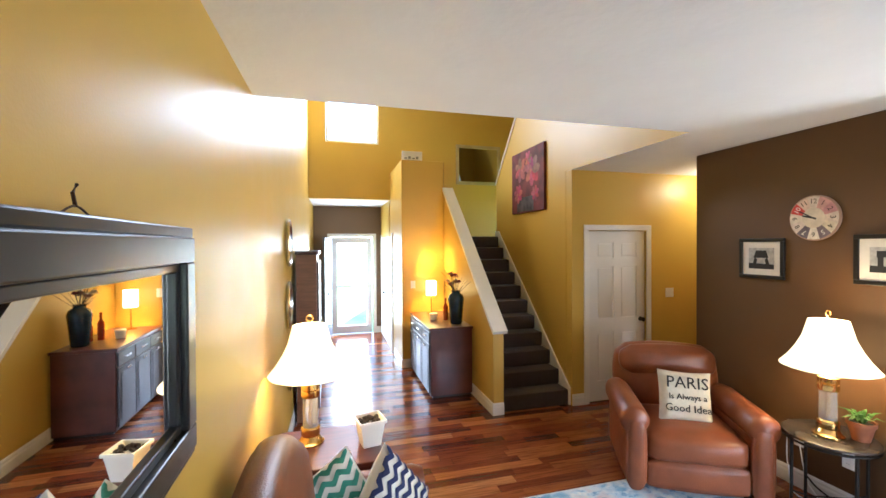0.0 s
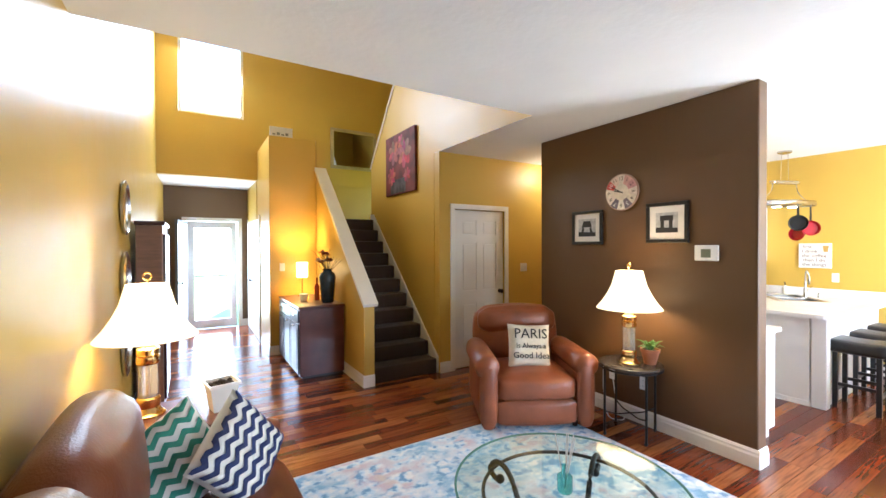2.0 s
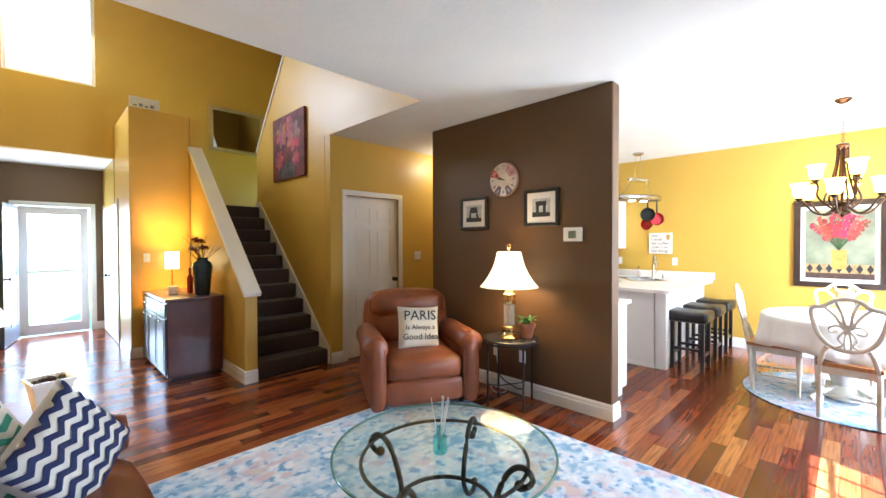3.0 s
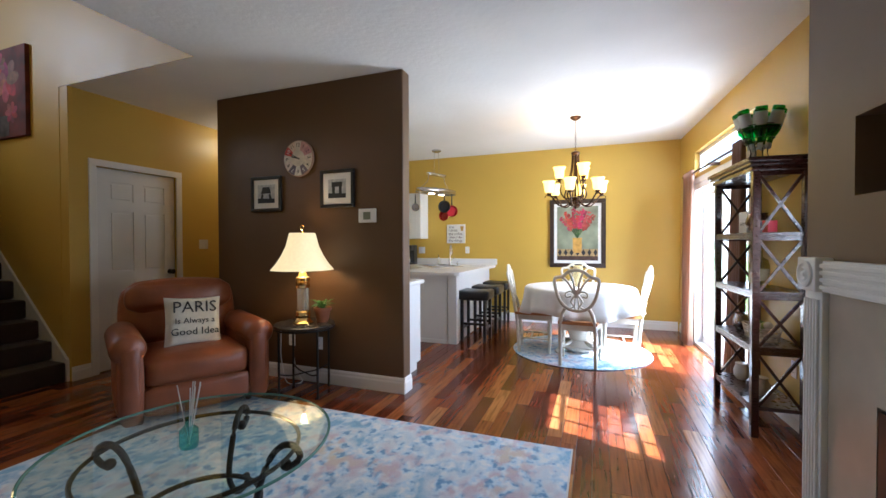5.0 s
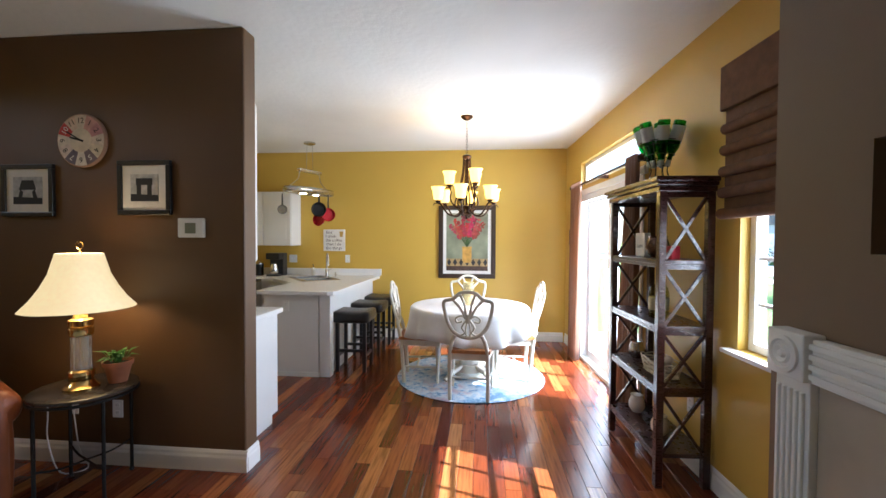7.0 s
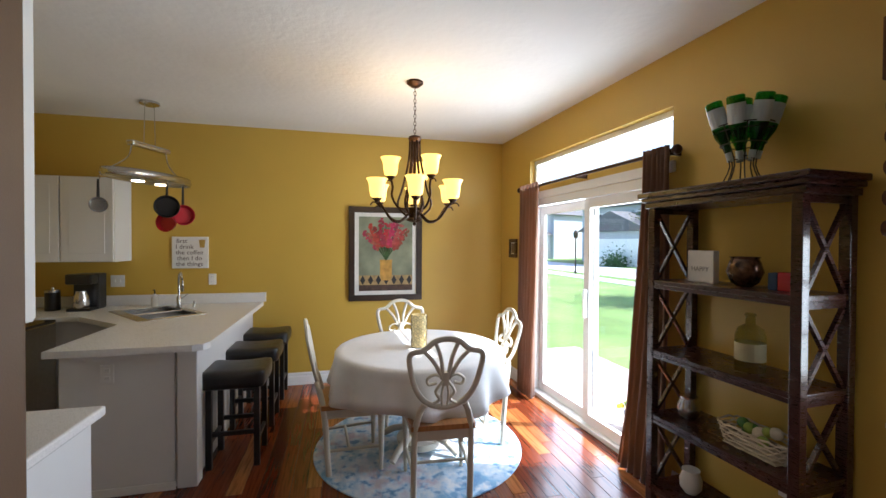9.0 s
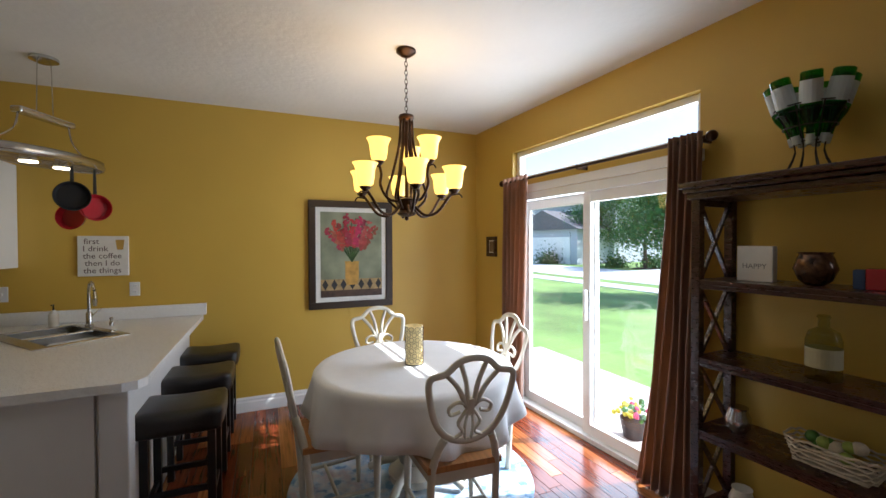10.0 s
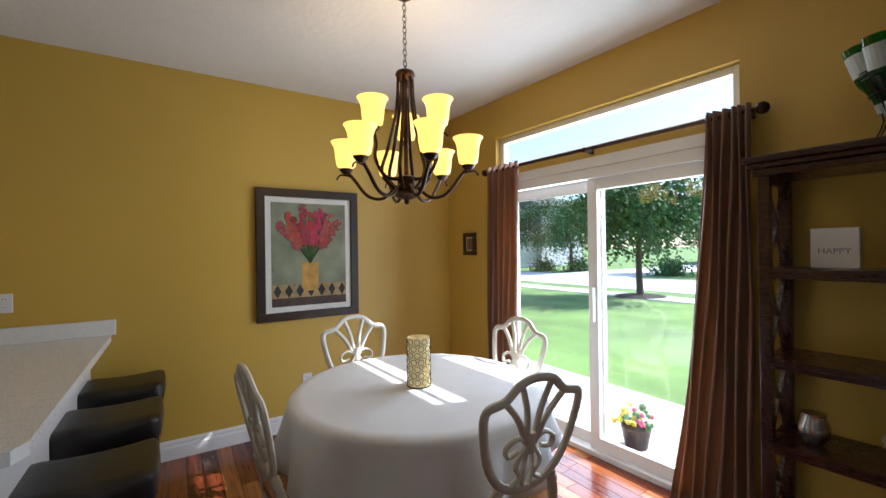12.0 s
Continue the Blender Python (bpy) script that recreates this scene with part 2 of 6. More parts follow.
def box(x0, x1, y0, y1, z0, z1, bevel=0.0, bm=None, seg=2):
    own = bmesh.new()
    bmesh.ops.create_cube(own, size=1)
    for v in own.verts:
        v.co = Vector((x0 + (v.co.x + 0.5) * (x1 - x0), y0 + (v.co.y + 0.5) * (y1 - y0), z0 + (v.co.z + 0.5) * (z1 - z0)))
    if bevel:
        bmesh.ops.bevel(own, geom=own.edges[:], offset=bevel, segments=seg, affect="EDGES", profile=0.5)
    return merge(bm, own)


def merge(bm, own):
    if bm is None:
        return own
    me = bpy.data.meshes.new("tmp")
    own.to_mesh(me)
    own.free()
    bm.from_mesh(me)
    bpy.data.meshes.remove(me)
    return bm


def moved(bm, m):
    bmesh.ops.transform(bm, matrix=m, verts=bm.verts[:])
    return bm


def lathe(profile, n=24, at=(0, 0, 0), bm=None, wave=None):
    bm = bm or bmesh.new()
    rings = []
    for r, z in profile:
        ring = []
        for i in range(n):
            a = 2 * math.pi * i / n
            k = r * (wave(a, z) if wave else 1)
            ring.append(bm.verts.new((at[0] + k * math.cos(a), at[1] + k * math.sin(a), at[2] + z)))
        rings.append(ring)
    for a, b in zip(rings, rings[1:]):
        for i in range(n):
            bm.faces.new((a[i], a[(i + 1) % n], b[(i + 1) % n], b[i]))
    if profile[0][0] > 1e-5:
        bm.faces.new(rings[0][::-1])
    if profile[-1][0] > 1e-5:
        bm.faces.new(rings[-1])
    return bm


def tube(pts, r, n=8, bm=None, closed=False, flat=None):
    """A swept round or flattened bar along points; flat: (width, depth) with depth along local y."""
    bm = bm or bmesh.new()
    pts = [Vector(p) for p in pts]
    rings = []
    m = len(pts)
    for i, p in enumerate(pts):
        a = pts[(i - 1) % m] if (i or closed) else p
        b = pts[(i + 1) % m] if (i < m - 1 or closed) else p
        d = (b - a).normalized()
        up = Vector((0, 1, 0)) if flat else (Vector((0, 0, 1)) if abs(d.z) < 0.9 else Vector((1, 0, 0)))
        s = d.cross(up).normalized()
        u = s.cross(d).normalized()
        rr = r[i] if isinstance(r, (list, tuple)) else r
        ring = []
        for k in range(n):
            t = 2 * math.pi * (k + 0.5) / n
            c, w = math.cos(t), math.sin(t)
            if flat:
                q = 1 / max(abs(c), abs(w)) * 0.9
                ring.append(bm.verts.new(p + s * (c * q * flat[0] / 2) + u * (w * q * flat[1] / 2)))
            else:
                ring.append(bm.verts.new(p + s * (c * rr) + u * (w * rr)))
        rings.append(ring)
    for i in range(m if closed else m - 1):
        A, B = rings[i], rings[(i + 1) % m]
        for k in range(n):
            bm.faces.new((A[k], A[(k + 1) % n], B[(k + 1) % n], B[k]))
    if not closed:
        bm.faces.new(rings[0][::-1])
        bm.faces.new(rings[-1])
    return bm


def spline(keys, n=24, closed=False):
    """Catmull-Rom through a few keys."""
    keys = [Vector(k) for k in keys]
    out, m = [], len(keys)
    for i in range(m if closed else m - 1):
        if closed:
            p = [keys[(i + j) % m] for j in (-1, 0, 1, 2)]
        else:
            p = [keys[max(0, min(m - 1, i + j))] for j in (-1, 0, 1, 2)]
        steps = max(2, n // m)
        for s in range(steps):
            t = s / steps
            out.append(0.5 * ((2 * p[1]) + (p[2] - p[0]) * t + (2 * p[0] - 5 * p[1] + 4 * p[2] - p[3]) * t * t + (3 * p[1] - p[0] - 3 * p[2] + p[3]) * t ** 3))
    if not closed:
        out.append(keys[-1])
    return out


def prism(outline, axis, a, b, bm=None):
    """A flat outline pushed from a to b along an axis (0 x, 1 y, 2 z)."""
    bm = bm or bmesh.new()
    def at(p, w):
        c = list(p)
        c.insert(axis, w)
        return bm.verts.new(c)
    A, B = [at(p, a) for p in outline], [at(p, b) for p in outline]
    n = len(A)
    bm.faces.new(A[::-1])
    bm.faces.new(B)
    for i in range(n):
        bm.faces.new((A[i], A[(i + 1) % n], B[(i + 1) % n], B[i]))
    return bm


def pillow_mesh(w, h, d, n=14, power=0.42, bm=None):
    """A plump cushion lying in x and z, thick along y."""
    bm = bm or bmesh.new()
    for side in (1, -1):
        g = []
        for i in range(n + 1):
            row = []
            for j in range(n + 1):
                u, v = 2 * i / n - 1, 2 * j / n - 1
                t = max(0, (1 - u ** 4) * (1 - v ** 4)) ** power
                pin = 1 - 0.06 * (1 - abs(u) ** 2) * abs(v) ** 3
                pin2 = 1 - 0.06 * (1 - abs(v) ** 2) * abs(u) ** 3
                row.append(bm.verts.new((u * w / 2 * pin2, side * d / 2 * t, v * h / 2 * pin)))
            g.append(row)
        for i in range(n):
            for j in range(n):
                bm.faces.new((g[i][j], g[i + 1][j], g[i + 1][j + 1], g[i][j + 1]))
    bmesh.ops.remove_doubles(bm, verts=bm.verts[:], dist=0.0005)
    return bm


def soft_box(x0, x1, y0, y1, z0, z1, r=0.06, puff=0.03, bm=None):
    """An upholstered block: rounded edges and swollen faces."""
    own = bmesh.new()
    bmesh.ops.create_cube(own, size=1)
    bmesh.ops.subdivide_edges(own, edges=own.edges[:], cuts=9, use_grid_fill=True)
    c = Vector(((x0 + x1) / 2, (y0 + y1) / 2, (z0 + z1) / 2))
    h = Vector(((x1 - x0) / 2, (y1 - y0) / 2, (z1 - z0) / 2))
    for v in own.verts:
        p = Vector((v.co.x * 2 * h.x, v.co.y * 2 * h.y, v.co.z * 2 * h.z))
        q = Vector([max(-(h[i] - r), min(h[i] - r, p[i])) if h[i] > r else 0 for i in range(3)])
        d = p - q
        if d.length > 1e-6:
            rr = Vector([min(r, h[i]) for i in range(3)])
            d = d.normalized()
            p = q + Vector([d[i] * rr[i] for i in range(3)])
        u = [v.co[i] * 2 for i in range(3)]
        for i in range(3):
            j, k = (i + 1) % 3, (i + 2) % 3
            p[i] += puff * u[i] * (1 - u[j] ** 2) * (1 - u[k] ** 2)
        v.co = c + p
    return merge(bm, own)


def text_part(words, size, m, material, parent, name="lettering", depth=0.0006):
    cu = bpy.data.curves.new(name, "FONT")
    cu.body, cu.size, cu.extrude = words, size, depth
    cu.align_x, cu.align_y, cu.resolution_u = "CENTER", "CENTER", 2
    tmp = new("tmp_text", cu)
    me = bpy.data.meshes.new_from_object(tmp.evaluated_get(bpy.context.evaluated_depsgraph_get()))
    bpy.data.objects.remove(tmp)
    me.materials.clear()
    me.materials.append(material)
    ob = new(name, me)
    ob.parent = parent
    ob.matrix_basis = m
    return ob


def wall(name, x0, x1, y0, y1, z0, z1, material, holes=(), label="", bevel=0):
    """A wall with thickness; holes: (from, to, bottom, top) along its longer side."""
    along_x = (x1 - x0) > (y1 - y0)
    a0, a1 = (x0, x1) if along_x else (y0, y1)
    ua = sorted({a0, a1, *[h[0] for h in holes], *[h[1] for h in holes]})
    uz = sorted({z0, z1, *[h[2] for h in holes], *[h[3] for h in holes]})
    bm = bmesh.new()
    for p, q in zip(ua, ua[1:]):
        for r, s in zip(uz, uz[1:]):
            mid = ((p + q) / 2, (r + s) / 2)
            if any(h[0] < mid[0] < h[1] and h[2] < mid[1] < h[3] for h in holes):
                continue
            if along_x:
                box(p, q, y0, y1, r, s, 0, bm)
            else:
                box(x0, x1, p, q, r, s, 0, bm)
    bmesh.ops.remove_doubles(bm, verts=bm.verts[:], dist=0.0005)
    seen, twin = {}, []
    for f in bm.faces:
        key = tuple(sorted(v.index for v in f.verts))
        if key in seen:
            twin += [f, seen[key]]
        seen[key] = f
    bmesh.ops.delete(bm, geom=list(set(twin)), context="FACES")
    return solid(name, bm, material, label or "painted plaster wall", "wall", kind="structure")


# ---- structure ----
EX, SY, FY, CZ = 9.20, 1.555, 10.5, 2.74
# the garden side runs a little askew to the rest of the house
SOUTH = Matrix.Translation((EX, SY, 0)) @ Matrix.Rotation(radians(2.7), 4, "Z") @ Matrix.Translation((-EX, -SY, 0))
HEARTH = Matrix.Translation((4.527, 1.913, 0)) @ Matrix.Rotation(radians(2.7), 4, "Z") @ Matrix.Translation((-4.70, -1.85, 0))


def turned(ob, m):
    ob.matrix_basis = m @ ob.matrix_basis
    return ob



bm = prism([(1.70, 0.4), (1.84, 12.1), (1.6, 12.1), (1.55, 0.4)], 2, 0, 5.3)
solid("wall_west", bm, YELLOW, "golden yellow painted two-storey wall", "wall", kind="structure")
wall("wall_south", 4.48, EX + 0.12, SY - 0.14, SY, 0, CZ, YELLOW, [(6.72, 8.46, 0, 1.985), (6.68, 8.50, 2.11, 2.40), (4.80, 5.57, 0.87, 2.3)], "golden yellow painted wall with patio door")
wall("wall_south_living", 1.6, 4.396, 0.3, 0.42, 0, CZ, TAUPE, [(2.5, 4.3, 0.9, 2.2)], "taupe painted wall with an added, unseen window")
wall("wall_alcove", 4.40, 4.476, 0.3, 1.33, 0, CZ, TAUPE)
wall("wall_east", EX, EX + 0.12, SY + 0.003, 6.30, 0, CZ, YELLOW, (), "golden yellow painted dining wall")
wall("wall_kitchen_north", 5.80, EX + 0.12, 6.303, 6.423, 0, CZ, YELLOW, (), "golden yellow painted kitchen wall")
bm = box(5.655, 5.79, 4.205, 6.30, 0, CZ, 0.012)
solid("wall_brown", bm, BROWN, "chocolate brown painted partition wall", "wall", kind="structure")
wall("wall_closet", 4.88, 7.6, 7.25, 7.37, 0, CZ, YELLOW, [(5.10, 5.91, 0, 2.04)], "golden yellow wall with closet door")
wall("wall_passage_end", 7.6, 7.72, 6.424, 7.37, 0, CZ, YELLOW)
# unseen closing pieces, added to stop outdoor light leaking under the closet door
wall("wall_closet_back", 5.003, 7.72, 7.95, 8.05, 0, CZ, YELLOW)
wall("wall_closet_side", 7.60, 7.72, 7.373, 7.947, 0, CZ, YELLOW)
solid("ceiling_closet", box(5.003, 7.72, 7.402, 8.05, CZ + 0.002, 2.9), CEIL, "unseen closet top added to block outdoor light", "ceiling", kind="structure")
# the stair wall, with a sloping top along the upper flight
bm = prism([(7.37, 0), (9.48, 0), (9.48, 2.87), (7.45, 5.23), (5.63, 5.23), (5.63, 2.741), (7.37, 2.741)], 0, 4.876, 5.0)
solid("wall_stair", bm, YELLOW, "golden yellow stair wall with sloping top", "wall", kind="structure")
solid("stair_wall_cap", prism([(9.48, 2.87), (9.50, 2.89), (7.47, 5.25), (7.45, 5.23)], 0, 4.86, 5.02), WHITE, "white sloping cap on stair wall", "trim", kind="structure")
wall("wall_front_upper", 1.7, 6.6, FY, FY + 0.12, 2.70, 5.3, YELLOW, [(2.11, 3.03, 3.69, 4.98)], "golden yellow upper wall with high window")
wall("wall_landing", 3.24, 6.6, FY, FY + 0.12, 0, 2.699, YELLOW)
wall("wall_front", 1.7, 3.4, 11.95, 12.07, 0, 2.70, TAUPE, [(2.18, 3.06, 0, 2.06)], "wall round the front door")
wall("wall_upper_east", 6.6, 6.72, 5.63, FY + 0.12, 2.9, 5.3, YELLOW)
wall("wall_upper_south", 1.6, 6.72, 5.51, 5.63, 2.905, 5.3, YELLOW)
# closet block between hall and stairs
bm = bmesh.new()
box(3.23, 3.895, 9.26, FY - 0.004, 0, 3.18, 0.008, bm)
solid("wall_hall_block", bm, YELLOW, "golden yellow closet block beside the hall", "wall", kind="structure")
wall("wall_hall_east", 3.23, 3.35, FY + 0.122, 11.948, 0, 2.70, YELLOW)
wall("wall_block_east", 3.90, 4.02, 9.26, FY - 0.004, 0, 3.175, YELLOW)
bm = box(1.6, EX + 0.12, 1.30, 5.63, CZ, 2.9)
box(1.6, 4.66, 0.3, 1.30, CZ, 2.9, 0, bm)
box(4.88, EX + 0.12, 5.63, 7.40, CZ, 2.9, 0, bm)
solid("ceiling", bm, CEIL, "textured white ceiling", "ceiling", kind="structure")
solid("ceiling_hall", box(1.7, 3.4, FY + 0.002, 12.07, 2.702, 2.8), CEIL, "white entry hall ceiling", "ceiling", kind="structure")
solid("ceiling_upper", box(1.6, 6.72, 5.51, FY + 0.12, 5.302, 5.4), CEIL, "white high stairwell ceiling", "ceiling", kind="structure")
bm = box(1.55, 9.4, 1.30, 12.07, -0.12, -0.012)
box(1.55, 4.66, 0.3, 1.30, -0.12, -0.012, 0, bm)
solid("floor", bm, MAHOG, "dark subfloor under hardwood planks", "floor", kind="structure")

# knee wall with white cap
kn = [(7.25, 0), (9.258, 0), (9.258, 2.72), (7.25, 0.93)]
solid("knee_wall", prism(kn, 0, 3.90, 4.02), YELLOW, "golden yellow knee wall beside stairs", "wall", kind="structure")
solid("knee_wall_cap", prism([(7.21, 0.90), (9.257, 2.725), (9.257, 2.775), (7.19, 0.935)], 0, 3.875, 4.045), WHITE, "white wooden cap of knee wall", "trim", kind="structure")

# stairs
stairs = thing("staircase", "straight staircase covered in dark brown carpet", "staircase", pose(0, 0, 0))
stairs["kind"] = "structure"
for i in range(11):
    y0 = 7.30 + i * 0.205
    y1 = 9.5 if i < 10 else FY - 0.004
    bm = box(4.025, 4.855, y0 - 0.02, y1, i * 0.183 + 0.002 if i else 0.002, (i + 1) * 0.183, 0.02)
    part("step", bm, CARPET, stairs, "", 40)
part("landing", box(4.857, 6.6, 9.5, FY - 0.004, 1.83, 2.013), CARPET, stairs)
part("skirt_board", prism([(7.28, 0.0), (7.28, 0.20), (9.36, 2.10), (9.48, 2.10), (9.48, 2.0), (7.45, 0)], 0, 4.857, 4.879), WHITE, stairs, "white stair skirt board")

# baseboards
def baseboard(x0, y0, x1, y1, out):
    """Along a wall; out: the direction into the room."""
    d = Vector((x1 - x0, y1 - y0, 0))
    bm = bmesh.new()
    prof = [(0, 0), (0.016, 0), (0.016, 0.085), (0.011, 0.10), (0.011, 0.115), (0.004, 0.132), (0, 0.132)]
    o = Vector((*out, 0))
    A = [bm.verts.new(Vector((x0, y0, z)) + o * (w + 0.001)) for w, z in prof]
    B = [bm.verts.new(Vector((x0, y0, z)) + d + o * (w + 0.001)) for w, z in prof]
    bm.faces.new(A[::-1]), bm.faces.new(B)
    for i in range(len(prof)):
        j = (i + 1) % len(prof)
        bm.faces.new((A[i], A[j], B[j], B[i]))
    return solid("baseboard", bm, WHITE, "white moulded baseboard", "baseboard", kind="structure")


baseboard(5.655, 4.19, 5.655, 6.31, (-1, 0))
baseboard(5.655, 4.205, 5.79, 4.205, (0, -1))
baseboard(EX, SY + 0.03, EX, 4.42, (-1, 0))
turned(baseboard(4.50, SY, 6.65, SY, (0, 1)), SOUTH)
turned(baseboard(8.53, SY, EX - 0.02, SY, (0, 1)), SOUTH)
baseboard(4.88, 7.25, 5.04, 7.25, (0, -1))
baseboard(5.97, 7.25, 7.6, 7.25, (0, -1))
baseboard(1.745, 4.0, 1.838, 11.9, (1, 0))
baseboard(3.23, 9.26, 3.895, 9.26, (0, -1))
baseboard(3.90, 7.25, 3.90, 9.25, (-1, 0))
baseboard(3.885, 7.25, 4.02, 7.25, (0, -1))
baseboard(3.23, 9.245, 3.23, 10.05, (-1, 0))
baseboard(3.06, 11.95, 3.23, 11.95, (0, -1))
baseboard(5.655, 6.30, 5.79, 6.30, (0, 1))


def panel_door(w, h, t, material, parent, panels):
    """A moulded door standing in x and z, with panel recesses on both faces."""
    bm = box(0, w, -t / 2 + 0.008, t / 2 - 0.008, 0, h)
    xs = sorted({0, w, *[p for q in panels for p in q[:2]]})
    zs = sorted({0, h, *[p for q in panels for p in q[2:]]})
    for a, b in zip(xs, xs[1:]):
        for c, d in zip(zs, zs[1:]):
            m = ((a + b) / 2, (c + d) / 2)
            if not any(q[0] < m[0] < q[1] and q[2] < m[1] < q[3] for q in panels):
                box(a, b, -t / 2, t / 2, c, d, 0, bm)
    leaf = part("leaf", bm, material, parent)
    for q in panels:
        for s in (-1, 1):
            g = 0.022
            y0, y1 = sorted((s * (t / 2 - 0.009), s * (t / 2 - 0.002)))
            part("panel", box(q[0] + g, q[1] - g, y0, y1, q[2] + g, q[3] - g, 0.003), material, leaf)
    return leaf


SIX = lambda w, h: [(x0, x1, z0, z1) for x0, x1 in ((0.115, w / 2 - 0.05), (w / 2 + 0.05, w - 0.115)) for z0, z1 in ((0.24, 0.82), (0.98, 1.60), (1.70, h - 0.13))]


def knob(parent, x, z, y, s, material):
    bm = lathe([(0.028, 0), (0.028, 0.006), (0.012, 0.010), (0.012, 0.035), (0.026, 0.045), (0.028, 0.058), (0.016, 0.068), (0, 0.07)], 16)
    k = part("door_knob", moved(bm, pose(x, y, z, 90 if s < 0 else -90)), material, parent, "dark bronze knob", 40)
    return k


def casing(name, x0, x1, y, z1, s, material=WHITE, w=0.065, d=0.018):
    c = thing(name, "white moulded door casing", "door frame")
    c["kind"] = "structure"
    y0, y1 = sorted((y + s * 0.001, y + s * d))
    part("casing_side", box(x0 - w, x0, y0, y1, 0, z1, 0.004), material, c)
    part("casing_side", box(x1, x1 + w, y0, y1, 0, z1, 0.004), material, c)
    part("casing_head", box(x0 - w, x1 + w, y0, y1, z1, z1 + w, 0.004), material, c)
    return c


door = thing("door_1", "white six-panel closet door, closed", "door", pose(5.11, 7.285, 0.012))
door["kind"] = "structure"
leaf = panel_door(0.79, 2.02, 0.036, DOORW, door, SIX(0.79, 2.02))
knob(door, 0.73, 0.95, -0.018, -1, IRON)
for z in (0.25, 1.0, 1.78):
    part("hinge", lathe([(0.006, 0), (0.006, 0.09)], 8, (-0.004, -0.02, z)), STEEL, door)
casing("door_frame_1", 5.10, 5.91, 7.25, 2.04, -1)

# front door: storm door in the frame, panelled door standing open into the hall
casing("door_frame_2", 2.18, 3.06, 11.95, 2.06, -1)
storm = thing("door_2", "white framed glass storm door, closed", "door", pose(2.18, 12.0, 0.01))
storm["kind"] = "structure"
bm = box(0.03, 0.13, -0.02, 0.02, 0, 2.04)
box(0.75, 0.85, -0.02, 0.02, 0, 2.04, 0, bm), box(0.13, 0.75, -0.02, 0.02, 0, 0.16, 0, bm), box(0.13, 0.75, -0.02, 0.02, 1.92, 2.04, 0, bm), box(0.13, 0.75, -0.018, 0.018, 0.98, 1.02, 0, bm)
part("storm_frame", bm, DOORW, storm)
for z0, z1 in ((0.16, 0.98), (1.02, 1.92)):
    p = part("pane", box(0.13, 0.75, -0.003, 0.003, z0, z1), GLASS, storm)
    p.visible_shadow = False
entry = thing("door_3", "dark grey panelled front door standing open", "door", pose(2.19, 11.90, 0.012, 0, 0, -99))
entry["kind"] = "structure"
panel_door(0.85, 2.02, 0.044, mat("grey_blue_door_paint", (0.13, 0.15, 0.19), 0.35, var=0.05), entry, SIX(0.85, 2.02))
knob(entry, 0.79, 0.95, 0.022, 1, IRON)

# hall closet doors on the block's west face
bif = thing("door_4", "white bifold closet door, closed", "door", pose(3.222, 11.75, 0.012, 0, 0, -90))
bif["kind"] = "structure"
panel_door(1.5, 2.02, 0.014, DOORW, bif, [(0.1, 0.65, 0.2, 0.9), (0.1, 0.65, 1.0, 1.9), (0.85, 1.4, 0.2, 0.9), (0.85, 1.4, 1.0, 1.9)])
part("casing_side", box(-0.06, 0, -0.012, 0.006, 0, 2.08), WHITE, bif)
part("casing_side", box(1.5, 1.56, -0.012, 0.006, 0, 2.08), WHITE, bif)
knob(bif, 0.70, 0.95, -0.007, -1, IRON)


# windows
def framed_window(name, label, x0, x1, y0, y1, z0, z1, bars=(), mull=(), w=0.045):
    win = thing(name, label, "window")
    win["kind"] = "structure"
    bm = box(x0, x0 + w, y0, y1, z0, z1, 0.004)
    box(x1 - w, x1, y0, y1, z0, z1, 0.004, bm), box(x0 + w, x1 - w, y0, y1, z0, z0 + w, 0.004, bm), box(x0 + w, x1 - w, y0, y1, z1 - w, z1, 0.004, bm)
    part("window_frame", bm, WHITE, win)
    ym = (y0 + y1) / 2
    p = part("pane", box(x0 + w, x1 - w, ym - 0.003, ym + 0.003, z0 + w, z1 - w), GLASS, win)
    p.visible_shadow = False
    for z in bars:
        part("glazing_bar", box(x0 + w, x1 - w, ym - 0.012, ym + 0.012, z - 0.009, z + 0.009), WHITE, win)
    for x in mull:
        part("glazing_bar", box(x - 0.009, x + 0.009, ym - 0.013, ym + 0.013, z0 + w, z1 - w), WHITE, win)
    return win


framed_window("window_1", "white framed transom window above patio door", 6.682, 8.498, SY - 0.11, SY - 0.05, 2.112, 2.398)
w2 = framed_window("window_2", "white sash window with roman shade", 4.802, 5.568, SY - 0.11, SY - 0.05, 0.872, 2.298, (1.12, 1.36, 1.60), (5.05, 5.31))
part("window_sill", box(4.74, 5.63, SY + 0.001, SY + 0.06, 0.845, 0.869, 0.005), WHITE, w2)
framed_window("window_3", "white framed high stairwell window", 2.112, 3.028, FY + 0.03, FY + 0.09, 3.692, 4.978)
# window_4 is never in view; added as the opening for the rear fill
framed_window("window_4", "unseen living room window added for the rear fill", 2.502, 4.298, 0.33, 0.39, 0.902, 2.198, (), (3.4,))

